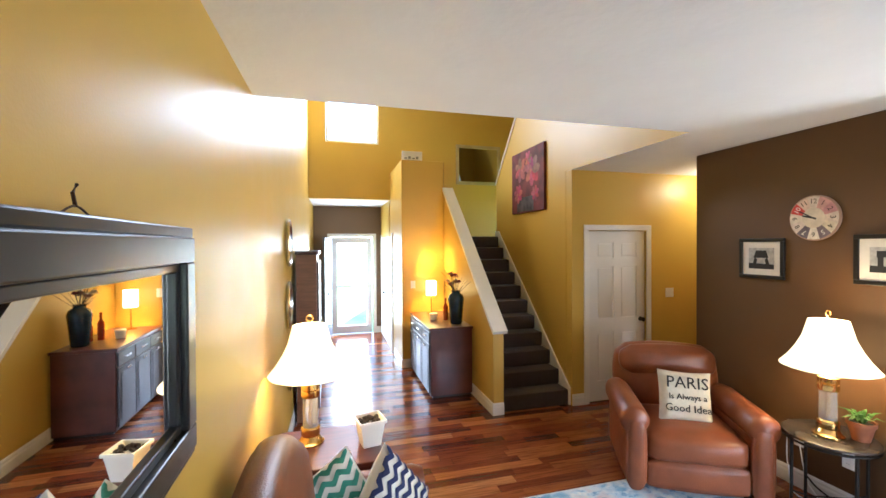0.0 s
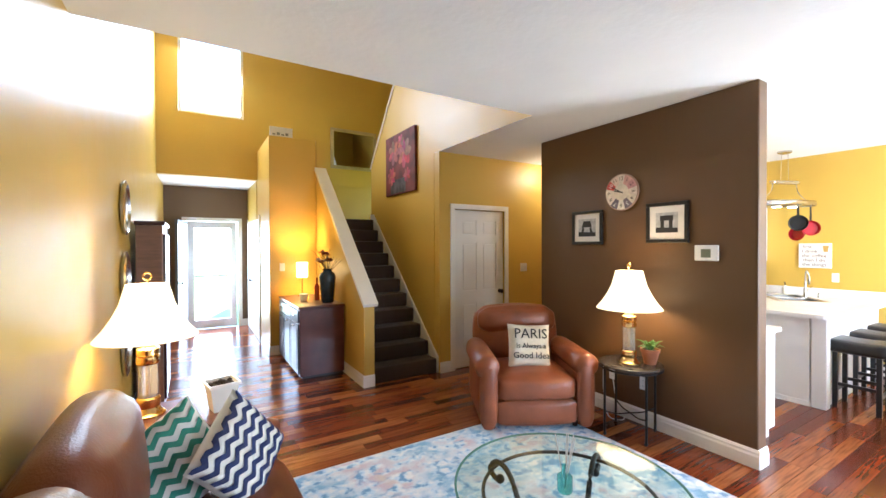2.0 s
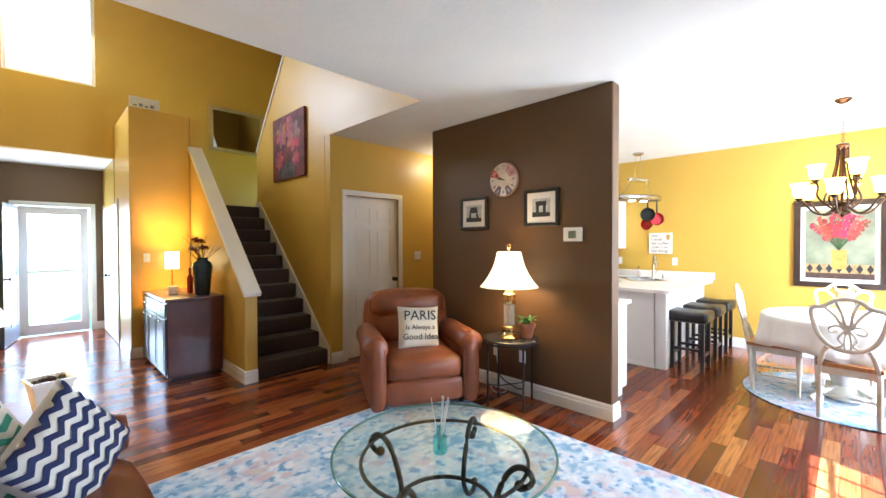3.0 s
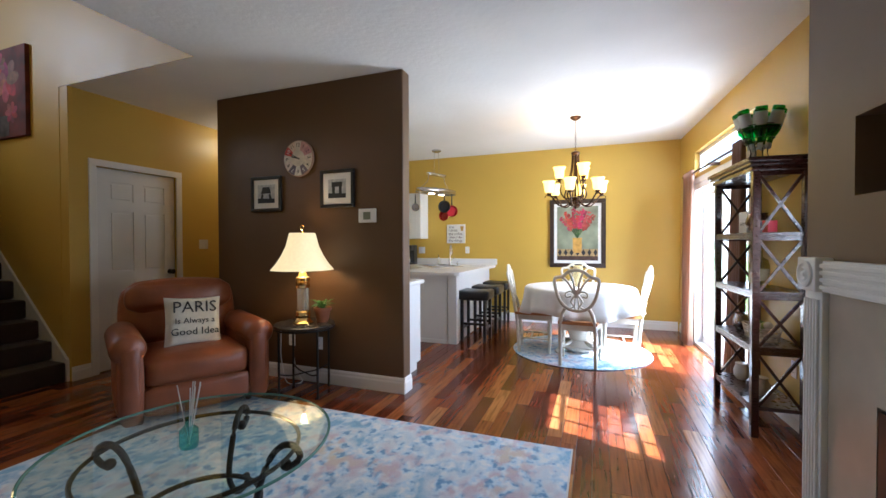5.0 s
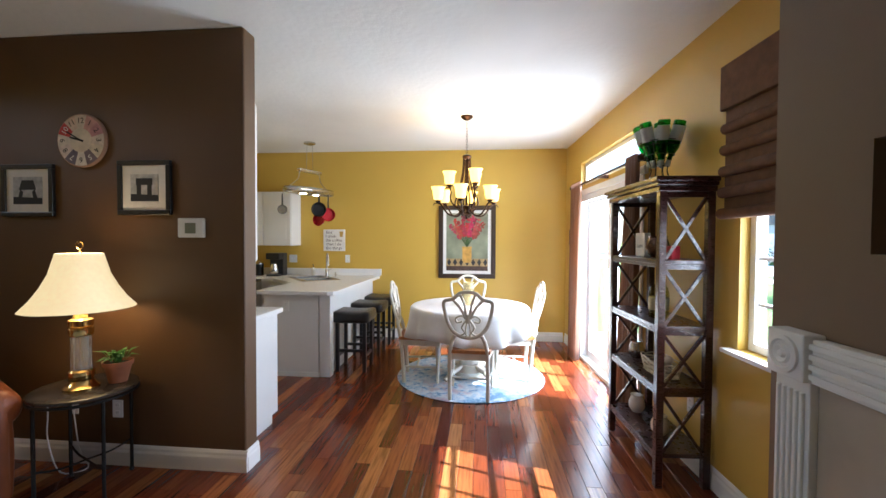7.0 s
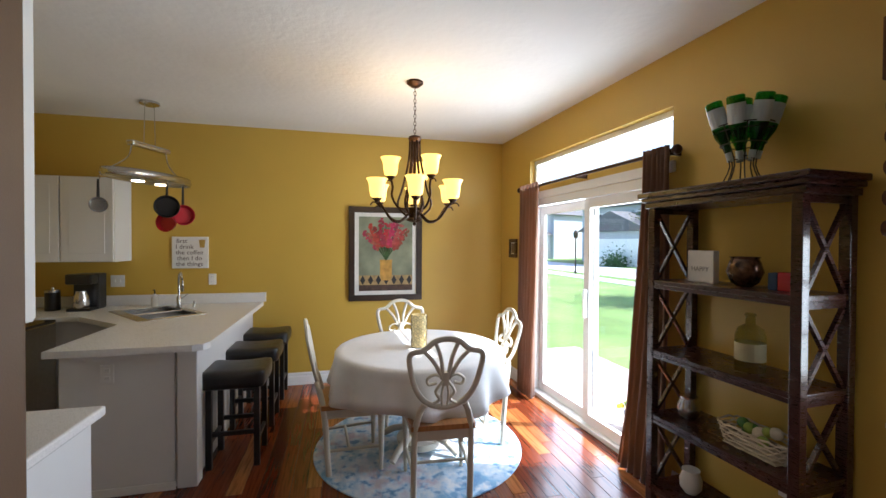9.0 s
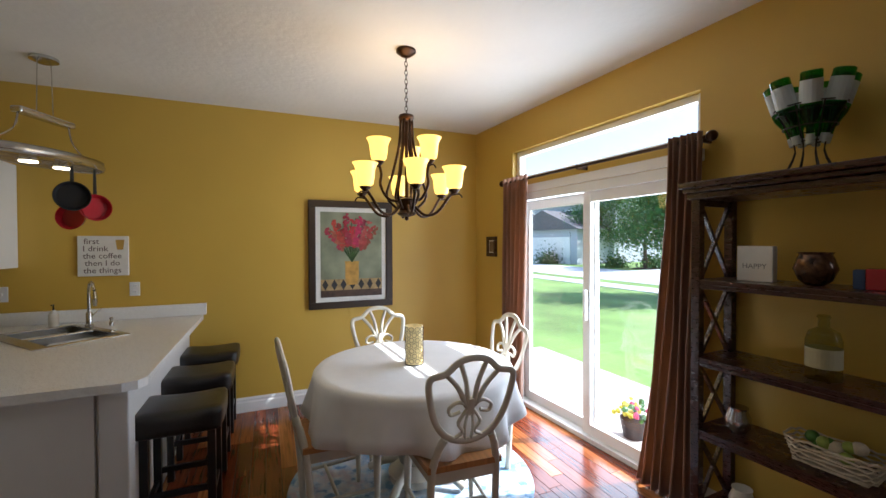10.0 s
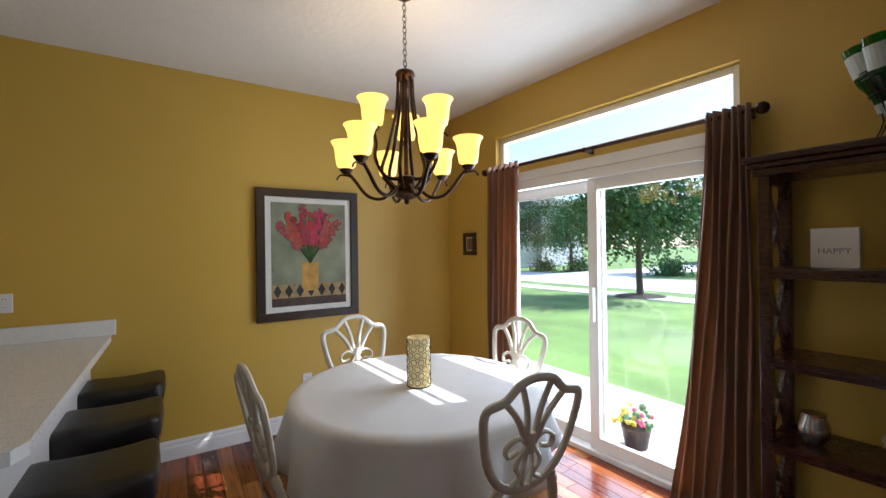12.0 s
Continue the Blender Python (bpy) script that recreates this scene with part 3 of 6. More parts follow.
# patio door
pat = thing("door_5", "white sliding glass patio door, closed", "door")
pat["kind"] = "structure"
x0, x1 = 6.72, 8.46
bm = box(x0 + 0.002, x0 + 0.05, SY - 0.12, SY + 0.012, 0, 1.983)
box(x1 - 0.05, x1 - 0.002, SY - 0.12, SY + 0.012, 0, 1.983, 0, bm), box(x0 + 0.05, x1 - 0.05, SY - 0.12, SY + 0.012, 1.915, 1.983, 0, bm), box(x0 + 0.05, x1 - 0.05, SY - 0.12, SY + 0.012, 0, 0.035, 0, bm)
part("door_frame", bm, WHITE, pat)
part("head_casing", box(x0 - 0.07, x1 + 0.07, SY + 0.001, SY + 0.03, 1.986, 2.055, 0.006), WHITE, pat)
for a, b, y in ((x0 + 0.05, 7.61, SY - 0.045), (7.52, x1 - 0.05, SY - 0.09)):
    bm = box(a, a + 0.075, y - 0.018, y + 0.018, 0.036, 1.914, 0.004)
    box(b - 0.075, b, y - 0.018, y + 0.018, 0.036, 1.914, 0.004, bm), box(a + 0.075, b - 0.075, y - 0.018, y + 0.018, 0.036, 0.12, 0.004, bm), box(a + 0.075, b - 0.075, y - 0.018, y + 0.018, 1.835, 1.914, 0.004, bm)
    sash = part("sash", bm, WHITE, pat)
    p = part("pane", box(a + 0.075, b - 0.075, y - 0.004, y + 0.004, 0.12, 1.835), GLASS, sash)
    p.visible_shadow = False
part("door_pull", box(7.55, 7.575, SY - 0.026, SY + 0.012, 0.92, 1.16, 0.006), WHITE, pat)

# chimney breast with niche
by = 1.85
bm = bmesh.new()
for a, b, c, d in ((2.94, 4.70, 0, 0.30), (2.94, 3.36, 0.30, 0.79), (4.28, 4.70, 0.30, 0.79), (2.94, 4.70, 0.79, 1.425), (2.94, 3.2, 1.425, 1.68), (4.42, 4.70, 1.425, 1.68), (2.94, 4.70, 1.68, CZ)):
    box(a, b, 1.40, by, c, d, 0, bm)
box(2.94, 4.70, 1.30, 1.40, 0, CZ, 0, bm)
solid("chimney_breast", bm, TAUPE, "taupe painted chimney breast with display niche", "wall", kind="structure")

# ---- living room ----
def mantelpiece():
    f = thing("fireplace_surround", "white fluted fireplace surround with rosette corners", "mantelpiece")
    f["kind"] = "structure"
    y0 = 1.852
    for x in (2.99, 4.525):
        part("plinth", box(x - 0.01, x + 0.12, y0, y0 + 0.06, 0, 0.16, 0.004), WHITE, f)
        bm = box(x, x + 0.11, y0, y0 + 0.032, 0.16, 1.10, 0.003)
        for k in range(5):
            box(x + 0.012 + k * 0.019, x + 0.022 + k * 0.019, y0 + 0.032, y0 + 0.042, 0.2, 1.07, 0.003, bm)
        part("pilaster", bm, WHITE, f)
        blk = part("corner_block", box(x - 0.005, x + 0.115, y0, y0 + 0.055, 1.10, 1.22, 0.004), WHITE, f)
        bm = lathe([(0.048, 0), (0.048, 0.008), (0.038, 0.010), (0.034, 0.004), (0.026, 0.004), (0.022, 0.011), (0.012, 0.004), (0.008, 0.012), (0, 0.013)], 24)
        part("rosette", moved(bm, pose(x + 0.055, y0 + 0.055, 1.16, -90)), WHITE, blk, "", 40)
    bm = box(3.106, 4.519, y0, y0 + 0.035, 1.10, 1.21, 0.003)
    for k in range(4):
        box(3.106, 4.519, y0 + 0.035, y0 + 0.044, 1.11 + k * 0.025, 1.125 + k * 0.025, 0.003, bm)
    part("frieze", bm, WHITE, f)
    bm = box(3.102, 3.36, y0, y0 + 0.012, 0, 1.098)
    box(4.28, 4.523, y0, y0 + 0.012, 0, 1.098, 0, bm), box(3.36, 4.28, y0, y0 + 0.012, 0.79, 1.098, 0, bm), box(3.36, 4.28, y0, y0 + 0.012, 0, 0.1, 0, bm)
    part("tile_facing", bm, TILE, f, "beige stone tile facing")
    bm = box(3.37, 3.41, y0 - 0.02, y0 + 0.014, 0.1, 0.78)
    box(4.23, 4.27, y0 - 0.02, y0 + 0.014, 0.1, 0.78, 0, bm), box(3.41, 4.23, y0 - 0.02, y0 + 0.014, 0.72, 0.78, 0, bm), box(3.41, 4.23, y0 - 0.02, y0 + 0.014, 0.1, 0.2, 0, bm)
    part("firebox_trim", bm, BLACKP, f)
    part("firebox", box(3.40, 4.24, 1.42, 1.44, 0.3, 0.785), SOOT, f)
    p = part("firebox_glass", box(3.41, 4.23, y0 - 0.012, y0 - 0.006, 0.2, 0.72), glass_mat("smoked_glass", (0.12, 0.11, 0.1)), f)


mantelpiece()


def picture(name, label, m, w, h, fw, frame_mat, mount, inner, motif=None, depth=0.025):
    """Stands in x and z, facing -y, its back at y = 0."""
    p = thing(name, label, "picture", m)
    bm = box(-w / 2, w / 2, -depth, 0, h / 2 - fw, h / 2, 0.004)
    box(-w / 2, w / 2, -depth, 0, -h / 2, -h / 2 + fw, 0.004, bm), box(-w / 2, -w / 2 + fw, -depth, 0, -h / 2 + fw, h / 2 - fw, 0.004, bm), box(w / 2 - fw, w / 2, -depth, 0, -h / 2 + fw, h / 2 - fw, 0.004, bm)
    part("frame", bm, frame_mat, p)
    a, b = w / 2 - fw, h / 2 - fw
    part("mount", box(-a, a, -depth * 0.5, -0.002, -b, b), PAPER, p)
    if inner:
        c, e = a - mount, b - mount
        part("print", box(-c, c, -depth * 0.5 - 0.002, -depth * 0.5, -e, e), inner, p)
        if motif:
            motif(p, c, e, -depth * 0.5 - 0.0035)
    return p


def blob(bm, x, z, r, y, n=10, sx=1.0, ang=0.0):
    vs = []
    for i in range(n):
        t = 2 * math.pi * i / n
        u, v = r * sx * math.cos(t), r * math.sin(t)
        vs.append(bm.verts.new((x + u * math.cos(ang) - v * math.sin(ang), y, z + u * math.sin(ang) + v * math.cos(ang))))
    bm.faces.new(vs)


def arch_motif(tower):
    def motif(p, c, e, y):
        bm = bmesh.new()
        if tower:
            for s in (-1, 1):
                prismpts = [(s * c * 0.72, -e * 0.75), (s * c * 0.42, -e * 0.75), (s * c * 0.3, -e * 0.1), (s * c * 0.5, e * 0.1)]
                bm.faces.new([bm.verts.new((u, y, v)) for u, v in prismpts])
            bm.faces.new([bm.verts.new((u, y, v)) for u, v in ((-c * 0.6, e * 0.05), (c * 0.6, e * 0.05), (c * 0.4, e * 0.75), (-c * 0.4, e * 0.75))])
        else:
            for a0, a1, b0, b1 in ((-0.55, -0.22, -0.6, 0.2), (0.22, 0.55, -0.6, 0.2), (-0.6, 0.6, 0.2, 0.7)):
                bm.faces.new([bm.verts.new((u * c, y, v * e)) for u, v in ((a0, b0), (a1, b0), (a1, b1), (a0, b1))])
        part("motif", bm, INK, p)
        bm = bmesh.new()
        bm.faces.new([bm.verts.new((u * c, y + 0.0008, v * e)) for u, v in ((-1, -1), (1, -1), (1, -0.55), (-1, -0.45))])
        part("foreground", bm, INK, p)
    return motif


WESTFACE = lambda x, y, z: pose(x, y, z, 0, 0, -90)
LPRINT = mat("pale_photo_print", (0.42, 0.42, 0.42), 0.6, var=0.3, scale=25)
picture("framed_photo", "small black framed black and white tower photo", WESTFACE(5.654, 5.655, 1.752), 0.366, 0.335, 0.03, BLACKP, 0.05, LPRINT, arch_motif(True))
picture("framed_photo", "black framed black and white arch photo", WESTFACE(5.654, 4.85, 1.765), 0.355, 0.338, 0.03, BLACKP, 0.055, LPRINT, arch_motif(False))


def wall_clock():
    c = thing("wall_clock", "round vintage paper-faced wall clock, red and cream", "clock", WESTFACE(5.654, 5.265, 2.063))
    R = 0.168
    body = lathe([(R - 0.005, 0), (R, 0.006), (R, 0.02), (R - 0.006, 0.025)], 48)
    part("body", moved(body, pose(0, 0, 0, 90)), mat("clock_edge", (0.35, 0.22, 0.16), 0.6), c, "", 40)
    tints = [(0.62, 0.52, 0.42), (0.55, 0.30, 0.26), (0.50, 0.24, 0.24), (0.60, 0.50, 0.40), (0.62, 0.54, 0.40), (0.16, 0.12, 0.14), (0.66, 0.62, 0.54), (0.12, 0.10, 0.13), (0.60, 0.50, 0.44), (0.62, 0.55, 0.45), (0.50, 0.05, 0.04), (0.60, 0.45, 0.35)]
    for k in range(12):
        bm = bmesh.new()
        a0, a1 = [math.pi / 2 - 2 * math.pi * (k + s) / 12 for s in (-0.5, 0.5)]
        pts = [(r * math.cos(a), r * math.sin(a)) for r, a in ((0.075, a0), (R - 0.008, a0), (R - 0.008, (a0 + a1) / 2), (R - 0.008, a1), (0.075, a1))]
        bm.faces.new([bm.verts.new((u, -0.0265, v)) for u, v in pts])
        seg = part("dial_segment", bm, mat("dial_paper", tints[k], 0.7, var=0.2, scale=30), c)
        a = (a0 + a1) / 2
        text_part(str(k or 12), 0.05, pose(0.122 * math.cos(a), -0.0275, 0.122 * math.sin(a), 90, 0, 0) @ pose(0, 0, 0, 0, 0, math.degrees(a) - 90), INK if k not in (5, 7, 10) else PAPER, c, "numeral", 0.0003)
    bm = lathe([(0.075, 0), (0.075, 0.001), (0, 0.0015)], 32)
    part("dial_centre", moved(bm, pose(0, -0.0265, 0, 90)), mat("cream_dial", (0.62, 0.54, 0.42), 0.7, var=0.15, scale=20), c)
    for ang, ln, w in ((285, 0.075, 0.006), (300, 0.11, 0.004)):
        bm = box(-w, w, -0.031, -0.029, -0.02, ln)
        part("hand_bar", moved(bm, pose(0, 0, 0, 0, ang, 0)), INK, c)


wall_clock()

th = thing("thermostat", "white rectangular wall thermostat with grey screen", "thermostat", WESTFACE(5.654, 4.54, 1.516))
part("case", box(-0.085, 0.085, -0.024, 0, -0.06, 0.06, 0.006), PLASTIC, th)
part("screen", box(-0.035, 0.035, -0.026, -0.0235, -0.035, 0.03), mat("lcd", (0.16, 0.18, 0.13), 0.3), th)


def outlet(name, m, rocker=False, w=0.072):
    o = thing(name, "white wall switch plate" if rocker else "white double wall outlet", "switch" if rocker else "outlet", m)
    part("plate", box(-w / 2, w / 2, -0.006, 0, -0.057, 0.057, 0.003), PLASTIC, o)
    if rocker:
        for k in range(max(1, round(w / 0.05) - 0)):
            x = (k - (max(1, round(w / 0.05)) - 1) / 2) * 0.045
            part("toggle", box(x - 0.006, x + 0.006, -0.016, -0.0055, -0.012, 0.012, 0.002), PLASTIC, o)
    else:
        for z in (-0.024, 0.024):
            s = part("socket", box(-0.016, 0.016, -0.008, -0.0055, z - 0.014, z + 0.014, 0.002), PLASTIC, o)
            for x in (-0.006, 0.006):
                part("slot", box(x - 0.001, x + 0.001, -0.0086, -0.0078, z - 0.002, z + 0.006), INK, s)
    return o


outlet("wall_outlet", WESTFACE(5.654, 5.37, 0.37))
outlet("wall_outlet", WESTFACE(5.654, 5.06, 0.36))
outlet("wall_outlet", WESTFACE(EX - 0.001, 4.73, 1.155))
outlet("wall_outlet", WESTFACE(EX - 0.001, 2.985, 0.38))
outlet("light_switch", WESTFACE(EX - 0.001, 5.57, 1.15), True, 0.12)
outlet("light_switch", pose(6.26, 7.249, 1.27), True, 0.12)
outlet("light_switch", pose(3.40, 9.259, 1.27), True)
turned(outlet("wall_outlet", pose(6.0, SY + 0.001, 0.4, 0, 0, 180)), SOUTH)


def armchair():
    c = thing("armchair", "brown leather recliner armchair with rolled arms", "armchair", pose(4.95, 5.82, 0, 0, 0, -28))
    part("base", soft_box(-0.36, 0.36, -0.40, 0.36, 0.06, 0.30, 0.04, 0.01), LEATHER, c, "", 60)
    part("footrest_panel", soft_box(-0.335, 0.335, -0.455, -0.36, 0.07, 0.27, 0.03, 0.018), LEATHER, c, "", 60)
    part("seat", soft_box(-0.335, 0.335, -0.46, 0.22, 0.26, 0.47, 0.06, 0.035), LEATHER, c, "", 60)
    back = soft_box(-0.40, 0.40, -0.10, 0.13, 0.40, 0.95, 0.09, 0.04)
    part("backrest", moved(back, pose(0, 0.26, 0, -9)), LEATHER, c, "", 60)
    pad = soft_box(-0.37, 0.37, -0.17, -0.02, 0.70, 0.94, 0.07, 0.03)
    part("head_pad", moved(pad, pose(0, 0.27, 0, -9)), LEATHER, c, "", 60)
    for s in (-1, 1):
        bm = soft_box(s * 0.41 - 0.075, s * 0.41 + 0.075, -0.42, 0.34, 0.06, 0.54, 0.05, 0.01)
        prof = [(0.0, -0.475), (0.085, -0.465), (0.105, -0.43), (0.105, 0.2), (0.09, 0.30), (0.05, 0.34), (0, 0.35)]
        roll = lathe([(r, z) for r, z in prof], 24)
        merge(bm, moved(roll, pose(s * 0.425, 0, 0.56, -90)))
        arm = part("armrest", bm, LEATHER, c, "", 60)
        part("front_panel", moved(soft_box(s * 0.415 - 0.065, s * 0.415 + 0.065, -0.475, -0.41, 0.05, 0.60, 0.05, 0.012), pose(0, 0, 0)), LEATHER, arm, "", 60)
    for x in (-0.36, 0.36):
        for y in (-0.34, 0.30):
            part("foot", lathe([(0.02, 0), (0.03, 0.06)], 12, (x, y, 0)), ESPRESSO, c)


armchair()

pc = thing("throw_pillow", "cream pillow printed with a Paris saying, on armchair", "pillow", pose(4.90, 5.70, 0.655, -16, 3, -26))
part("cushion", pillow_mesh(0.40, 0.40, 0.13), mat("cream_canvas", (0.62, 0.58, 0.48), 0.9, var=0.06, scale=30, bump=0.15, bump_scale=300), pc, "", 60)
for words, size, z, y in (("PARIS", 0.125, 0.105, -0.0655), ("Is Always a", 0.062, 0.0, -0.0675), ("Good Idea", 0.078, -0.085, -0.0665)):
    text_part(words, size, pose(0, y, z, 90, 0, 0), INK, pc, "lettering", 0.002)


def sofa():
    s = thing("sofa", "brown leather sofa with rolled arms against yellow wall", "sofa", pose(1.775, 3.47, 0))
    part("base", soft_box(0.06, 0.86, 0.1, 1.8, 0.06, 0.32, 0.04, 0.01), LEATHER2, s, "", 60)
    part("back_frame", soft_box(0.02, 0.22, 0.02, 1.86, 0.1, 0.80, 0.06, 0.01), LEATHER2, s, "", 60)
    for y0, y1 in ((0.10, 0.94), (0.95, 1.78)):
        part("seat_cushion", soft_box(0.20, 0.90, y0, y1, 0.30, 0.48, 0.06, 0.03), LEATHER2, s, "", 60)
        part("back_cushion", moved(soft_box(0.10, 0.36, y0 - 0.03, y1 + 0.0, 0.42, 0.94, 0.11, 0.04), pose(0.02, 0, 0, 0, -6, 0)), LEATHER2, s, "", 60)
    for y in (0.0, 1.80):
        bm = soft_box(0.08, 0.86, y - 0.02, y + 0.12, 0.06, 0.52, 0.05, 0.01)
        merge(bm, moved(lathe([(0, -0.01), (0.08, 0), (0.10, 0.03), (0.10, 0.75), (0.08, 0.80), (0, 0.81)], 24), pose(0.10, y + 0.05, 0.54, 0, 90, 0)))
        part("armrest", bm, LEATHER2, s, "", 60)


sofa()


def chevron_pillow(m, color, label):
    p = thing("throw_pillow", label, "pillow", m)
    W, D = 0.40, 0.14
    part("cushion", pillow_mesh(W, W, D), mat("white_canvas", (0.70, 0.68, 0.62), 0.9, var=0.05, scale=30, bump=0.15, bump_scale=300), p, "", 60)
    ink = mat("chevron_dye", color, 0.9, var=0.15, scale=40)

    def surf(u, v):
        t = max(0, (1 - u ** 4) * (1 - v ** 4)) ** 0.42
        return (u * W / 2 * (1 - 0.06 * (1 - v * v) * abs(u) ** 3), -D / 2 * t - 0.0035, v * W / 2 * (1 - 0.06 * (1 - u * u) * abs(v) ** 3))
    for k in range(7):
        bm = bmesh.new()
        n = 48
        rows = []
        for i in range(n + 1):
            u = -0.97 + 1.94 * i / n
            zig = abs(((i / n * 5) % 1) - 0.5) * 0.30
            cs = []
            for q in range(4):
                v = -0.99 + k * 0.29 + zig + q * 0.145 / 3
                cs.append(bm.verts.new(surf(u, max(-0.97, min(0.97, v)))))
            rows.append(cs)
        for a, b in zip(rows, rows[1:]):
            for q in range(3):
                bm.faces.new((a[q], b[q], b[q + 1], a[q + 1]))
        part("chevron_stripe", bm, ink, p)


chevron_pillow(pose(2.19, 5.0, 0.65, -24, -32, 8), (0.05, 0.24, 0.17), "green and white chevron pillow on leather sofa")
chevron_pillow(pose(2.45, 4.97, 0.65, -20, -34, 54), (0.02, 0.03, 0.10), "navy and white chevron pillow on leather sofa")


def table_lamp(x, y, z, label):
    l = thing("table_lamp", label, "lamp", pose(x, y, z), "glass column table lamps")
    part("foot", lathe([(0.085, 0), (0.085, 0.012), (0.07, 0.022), (0.055, 0.05), (0.06, 0.06), (0.06, 0.10), (0.052, 0.11)], 32), BRASS, l, "polished brass foot", 35)
    part("column", lathe([(0.048, 0.11), (0.048, 0.30)], 12), CRYSTAL, l, "faceted clear glass column")
    part("rod", lathe([(0.008, 0.11), (0.008, 0.30)], 10), BRASS, l)
    part("collar", lathe([(0.052, 0.30), (0.058, 0.31), (0.058, 0.345), (0.05, 0.35), (0.058, 0.356), (0.058, 0.39), (0.04, 0.40), (0.03, 0.43), (0.015, 0.44), (0.012, 0.48)], 32), BRASS, l, "ringed brass collar", 35)
    prof = [(0.255, 0.455), (0.21, 0.51), (0.17, 0.575), (0.135, 0.65), (0.105, 0.765)]
    inner = [(r - 0.003, h) for r, h in reversed(prof)]
    bm = bmesh.new()
    lathe([*prof, *inner], 40, (0, 0, 0), bm, lambda a, h: 1 + 0.012 * abs(math.cos(5 * a)))
    for f in [f for f in bm.faces if len(f.verts) > 10]:
        bm.faces.remove(f)
    part("shade", bm, SHADE, l, "white fabric bell shade, lit", 60)
    part("harp", tube(spline([(0.012, 0, 0.46), (0.06, 0, 0.60), (0.0, 0, 0.785)], 16), 0.003, 6), BRASS, l)
    part("finial", tube([(0.02 * math.cos(a), 0, 0.812 + 0.02 * math.sin(a)) for a in [2 * math.pi * k / 16 for k in range(16)]], 0.005, 6, None, True), BRASS, l, "brass ring finial")
    part("bulb", lathe([(0.012, 0.50), (0.03, 0.56), (0.03, 0.58), (0, 0.615)], 16), BULB, l)
    lamp("table_lamp_glow", "POINT", pose(x, y, z + 0.66), 0.95, WARM, 0.05)


def end_table():
    t = thing("end_table", "dark brown wooden end table beside sofa", "table", pose(2.18, 5.78, 0))
    part("tabletop", box(-0.33, 0.32, -0.27, 0.28, 0.565, 0.595, 0.006), MAHOG, t)
    part("apron", box(-0.29, 0.28, -0.23, 0.24, 0.47, 0.564), MAHOG, t)
    for x in (-0.29, 0.24):
        for y in (-0.23, 0.20):
            part("leg", box(x, x + 0.045, y, y + 0.045, 0, 0.47, 0.004), MAHOG, t)


end_table()
table_lamp(2.05, 5.86, 0.596, "brass and glass table lamp, lit, on end table")


def planter(m):
    p = thing("planter", "white square tapered planter with dry soil", "planter", m)
    bm = bmesh.new()
    ring = lambda w, z: [bm.verts.new((sx * w, sy * w, z)) for sx, sy in ((-1, -1), (1, -1), (1, 1), (-1, 1))]
    R = [ring(0.055, 0), ring(0.078, 0.15), ring(0.088, 0.15), ring(0.088, 0.168), ring(0.078, 0.168), ring(0.074, 0.13)]
    bm.faces.new(R[0][::-1]), bm.faces.new(R[-1])
    for a, b in zip(R, R[1:]):
        for i in range(4):
            bm.faces.new((a[i], a[(i + 1) % 4], b[(i + 1) % 4], b[i]))
    part("pot", bm, CERAM, p)
    bm = bmesh.new()
    rnd = random.Random(4)
    for k in range(40):
        own = bmesh.new()
        bmesh.ops.create_icosphere(own, subdivisions=1, radius=rnd.uniform(0.008, 0.018))
        merge(bm, moved(own, pose(rnd.uniform(-0.06, 0.06), rnd.uniform(-0.06, 0.06), 0.135 + rnd.uniform(0, 0.02))))
    part("soil", bm, SOIL, p)


planter(pose(2.42, 5.74, 0.596, 0, 0, 12))
cd = thing("candle_jar", "small tan candle in a brown cup", "candle", pose(2.26, 5.55, 0.596))
part("cup", lathe([(0.035, 0), (0.038, 0.055), (0.034, 0.055), (0.033, 0.045)], 24), mat("brown_cup", (0.12, 0.06, 0.035), 0.4), cd, "", 40)
part("wax", lathe([(0.033, 0.04), (0.033, 0.052), (0, 0.05)], 24), mat("tan_wax", (0.45, 0.30, 0.16), 0.5), cd)


def side_table():
    t = thing("side_table", "round dark stone-topped side table with iron legs", "table", pose(5.40, 5.02, 0))
    part("tabletop", lathe([(0.235, 0.572), (0.25, 0.578), (0.25, 0.592), (0.24, 0.598)], 40), mat("dark_stone", (0.045, 0.035, 0.028), 0.25, var=0.4, scale=14), t, "", 35)
    part("rim", tube([(0.245 * math.cos(a), 0.245 * math.sin(a), 0.562) for a in [2 * math.pi * k / 32 for k in range(32)]], 0.009, 6, None, True), IRON, t)
    for k in range(4):
        a = math.pi / 4 + k * math.pi / 2 + 0.35
        c, s = math.cos(a), math.sin(a)
        leg = part("leg", tube([(0.225 * c, 0.225 * s, 0.56), (0.225 * c, 0.225 * s, 0.0)], 0.010, 8), IRON, t)
        part("foot", lathe([(0.010, 0), (0.015, 0.01), (0.010, 0.02)], 8, (0.225 * c, 0.225 * s, 0)), IRON, leg)
        part("stretcher", tube(spline([(0.225 * c, 0.225 * s, 0.20), (0.12 * c, 0.12 * s, 0.17), (0.0, 0.0, 0.17)], 10), 0.006, 6), IRON, t)


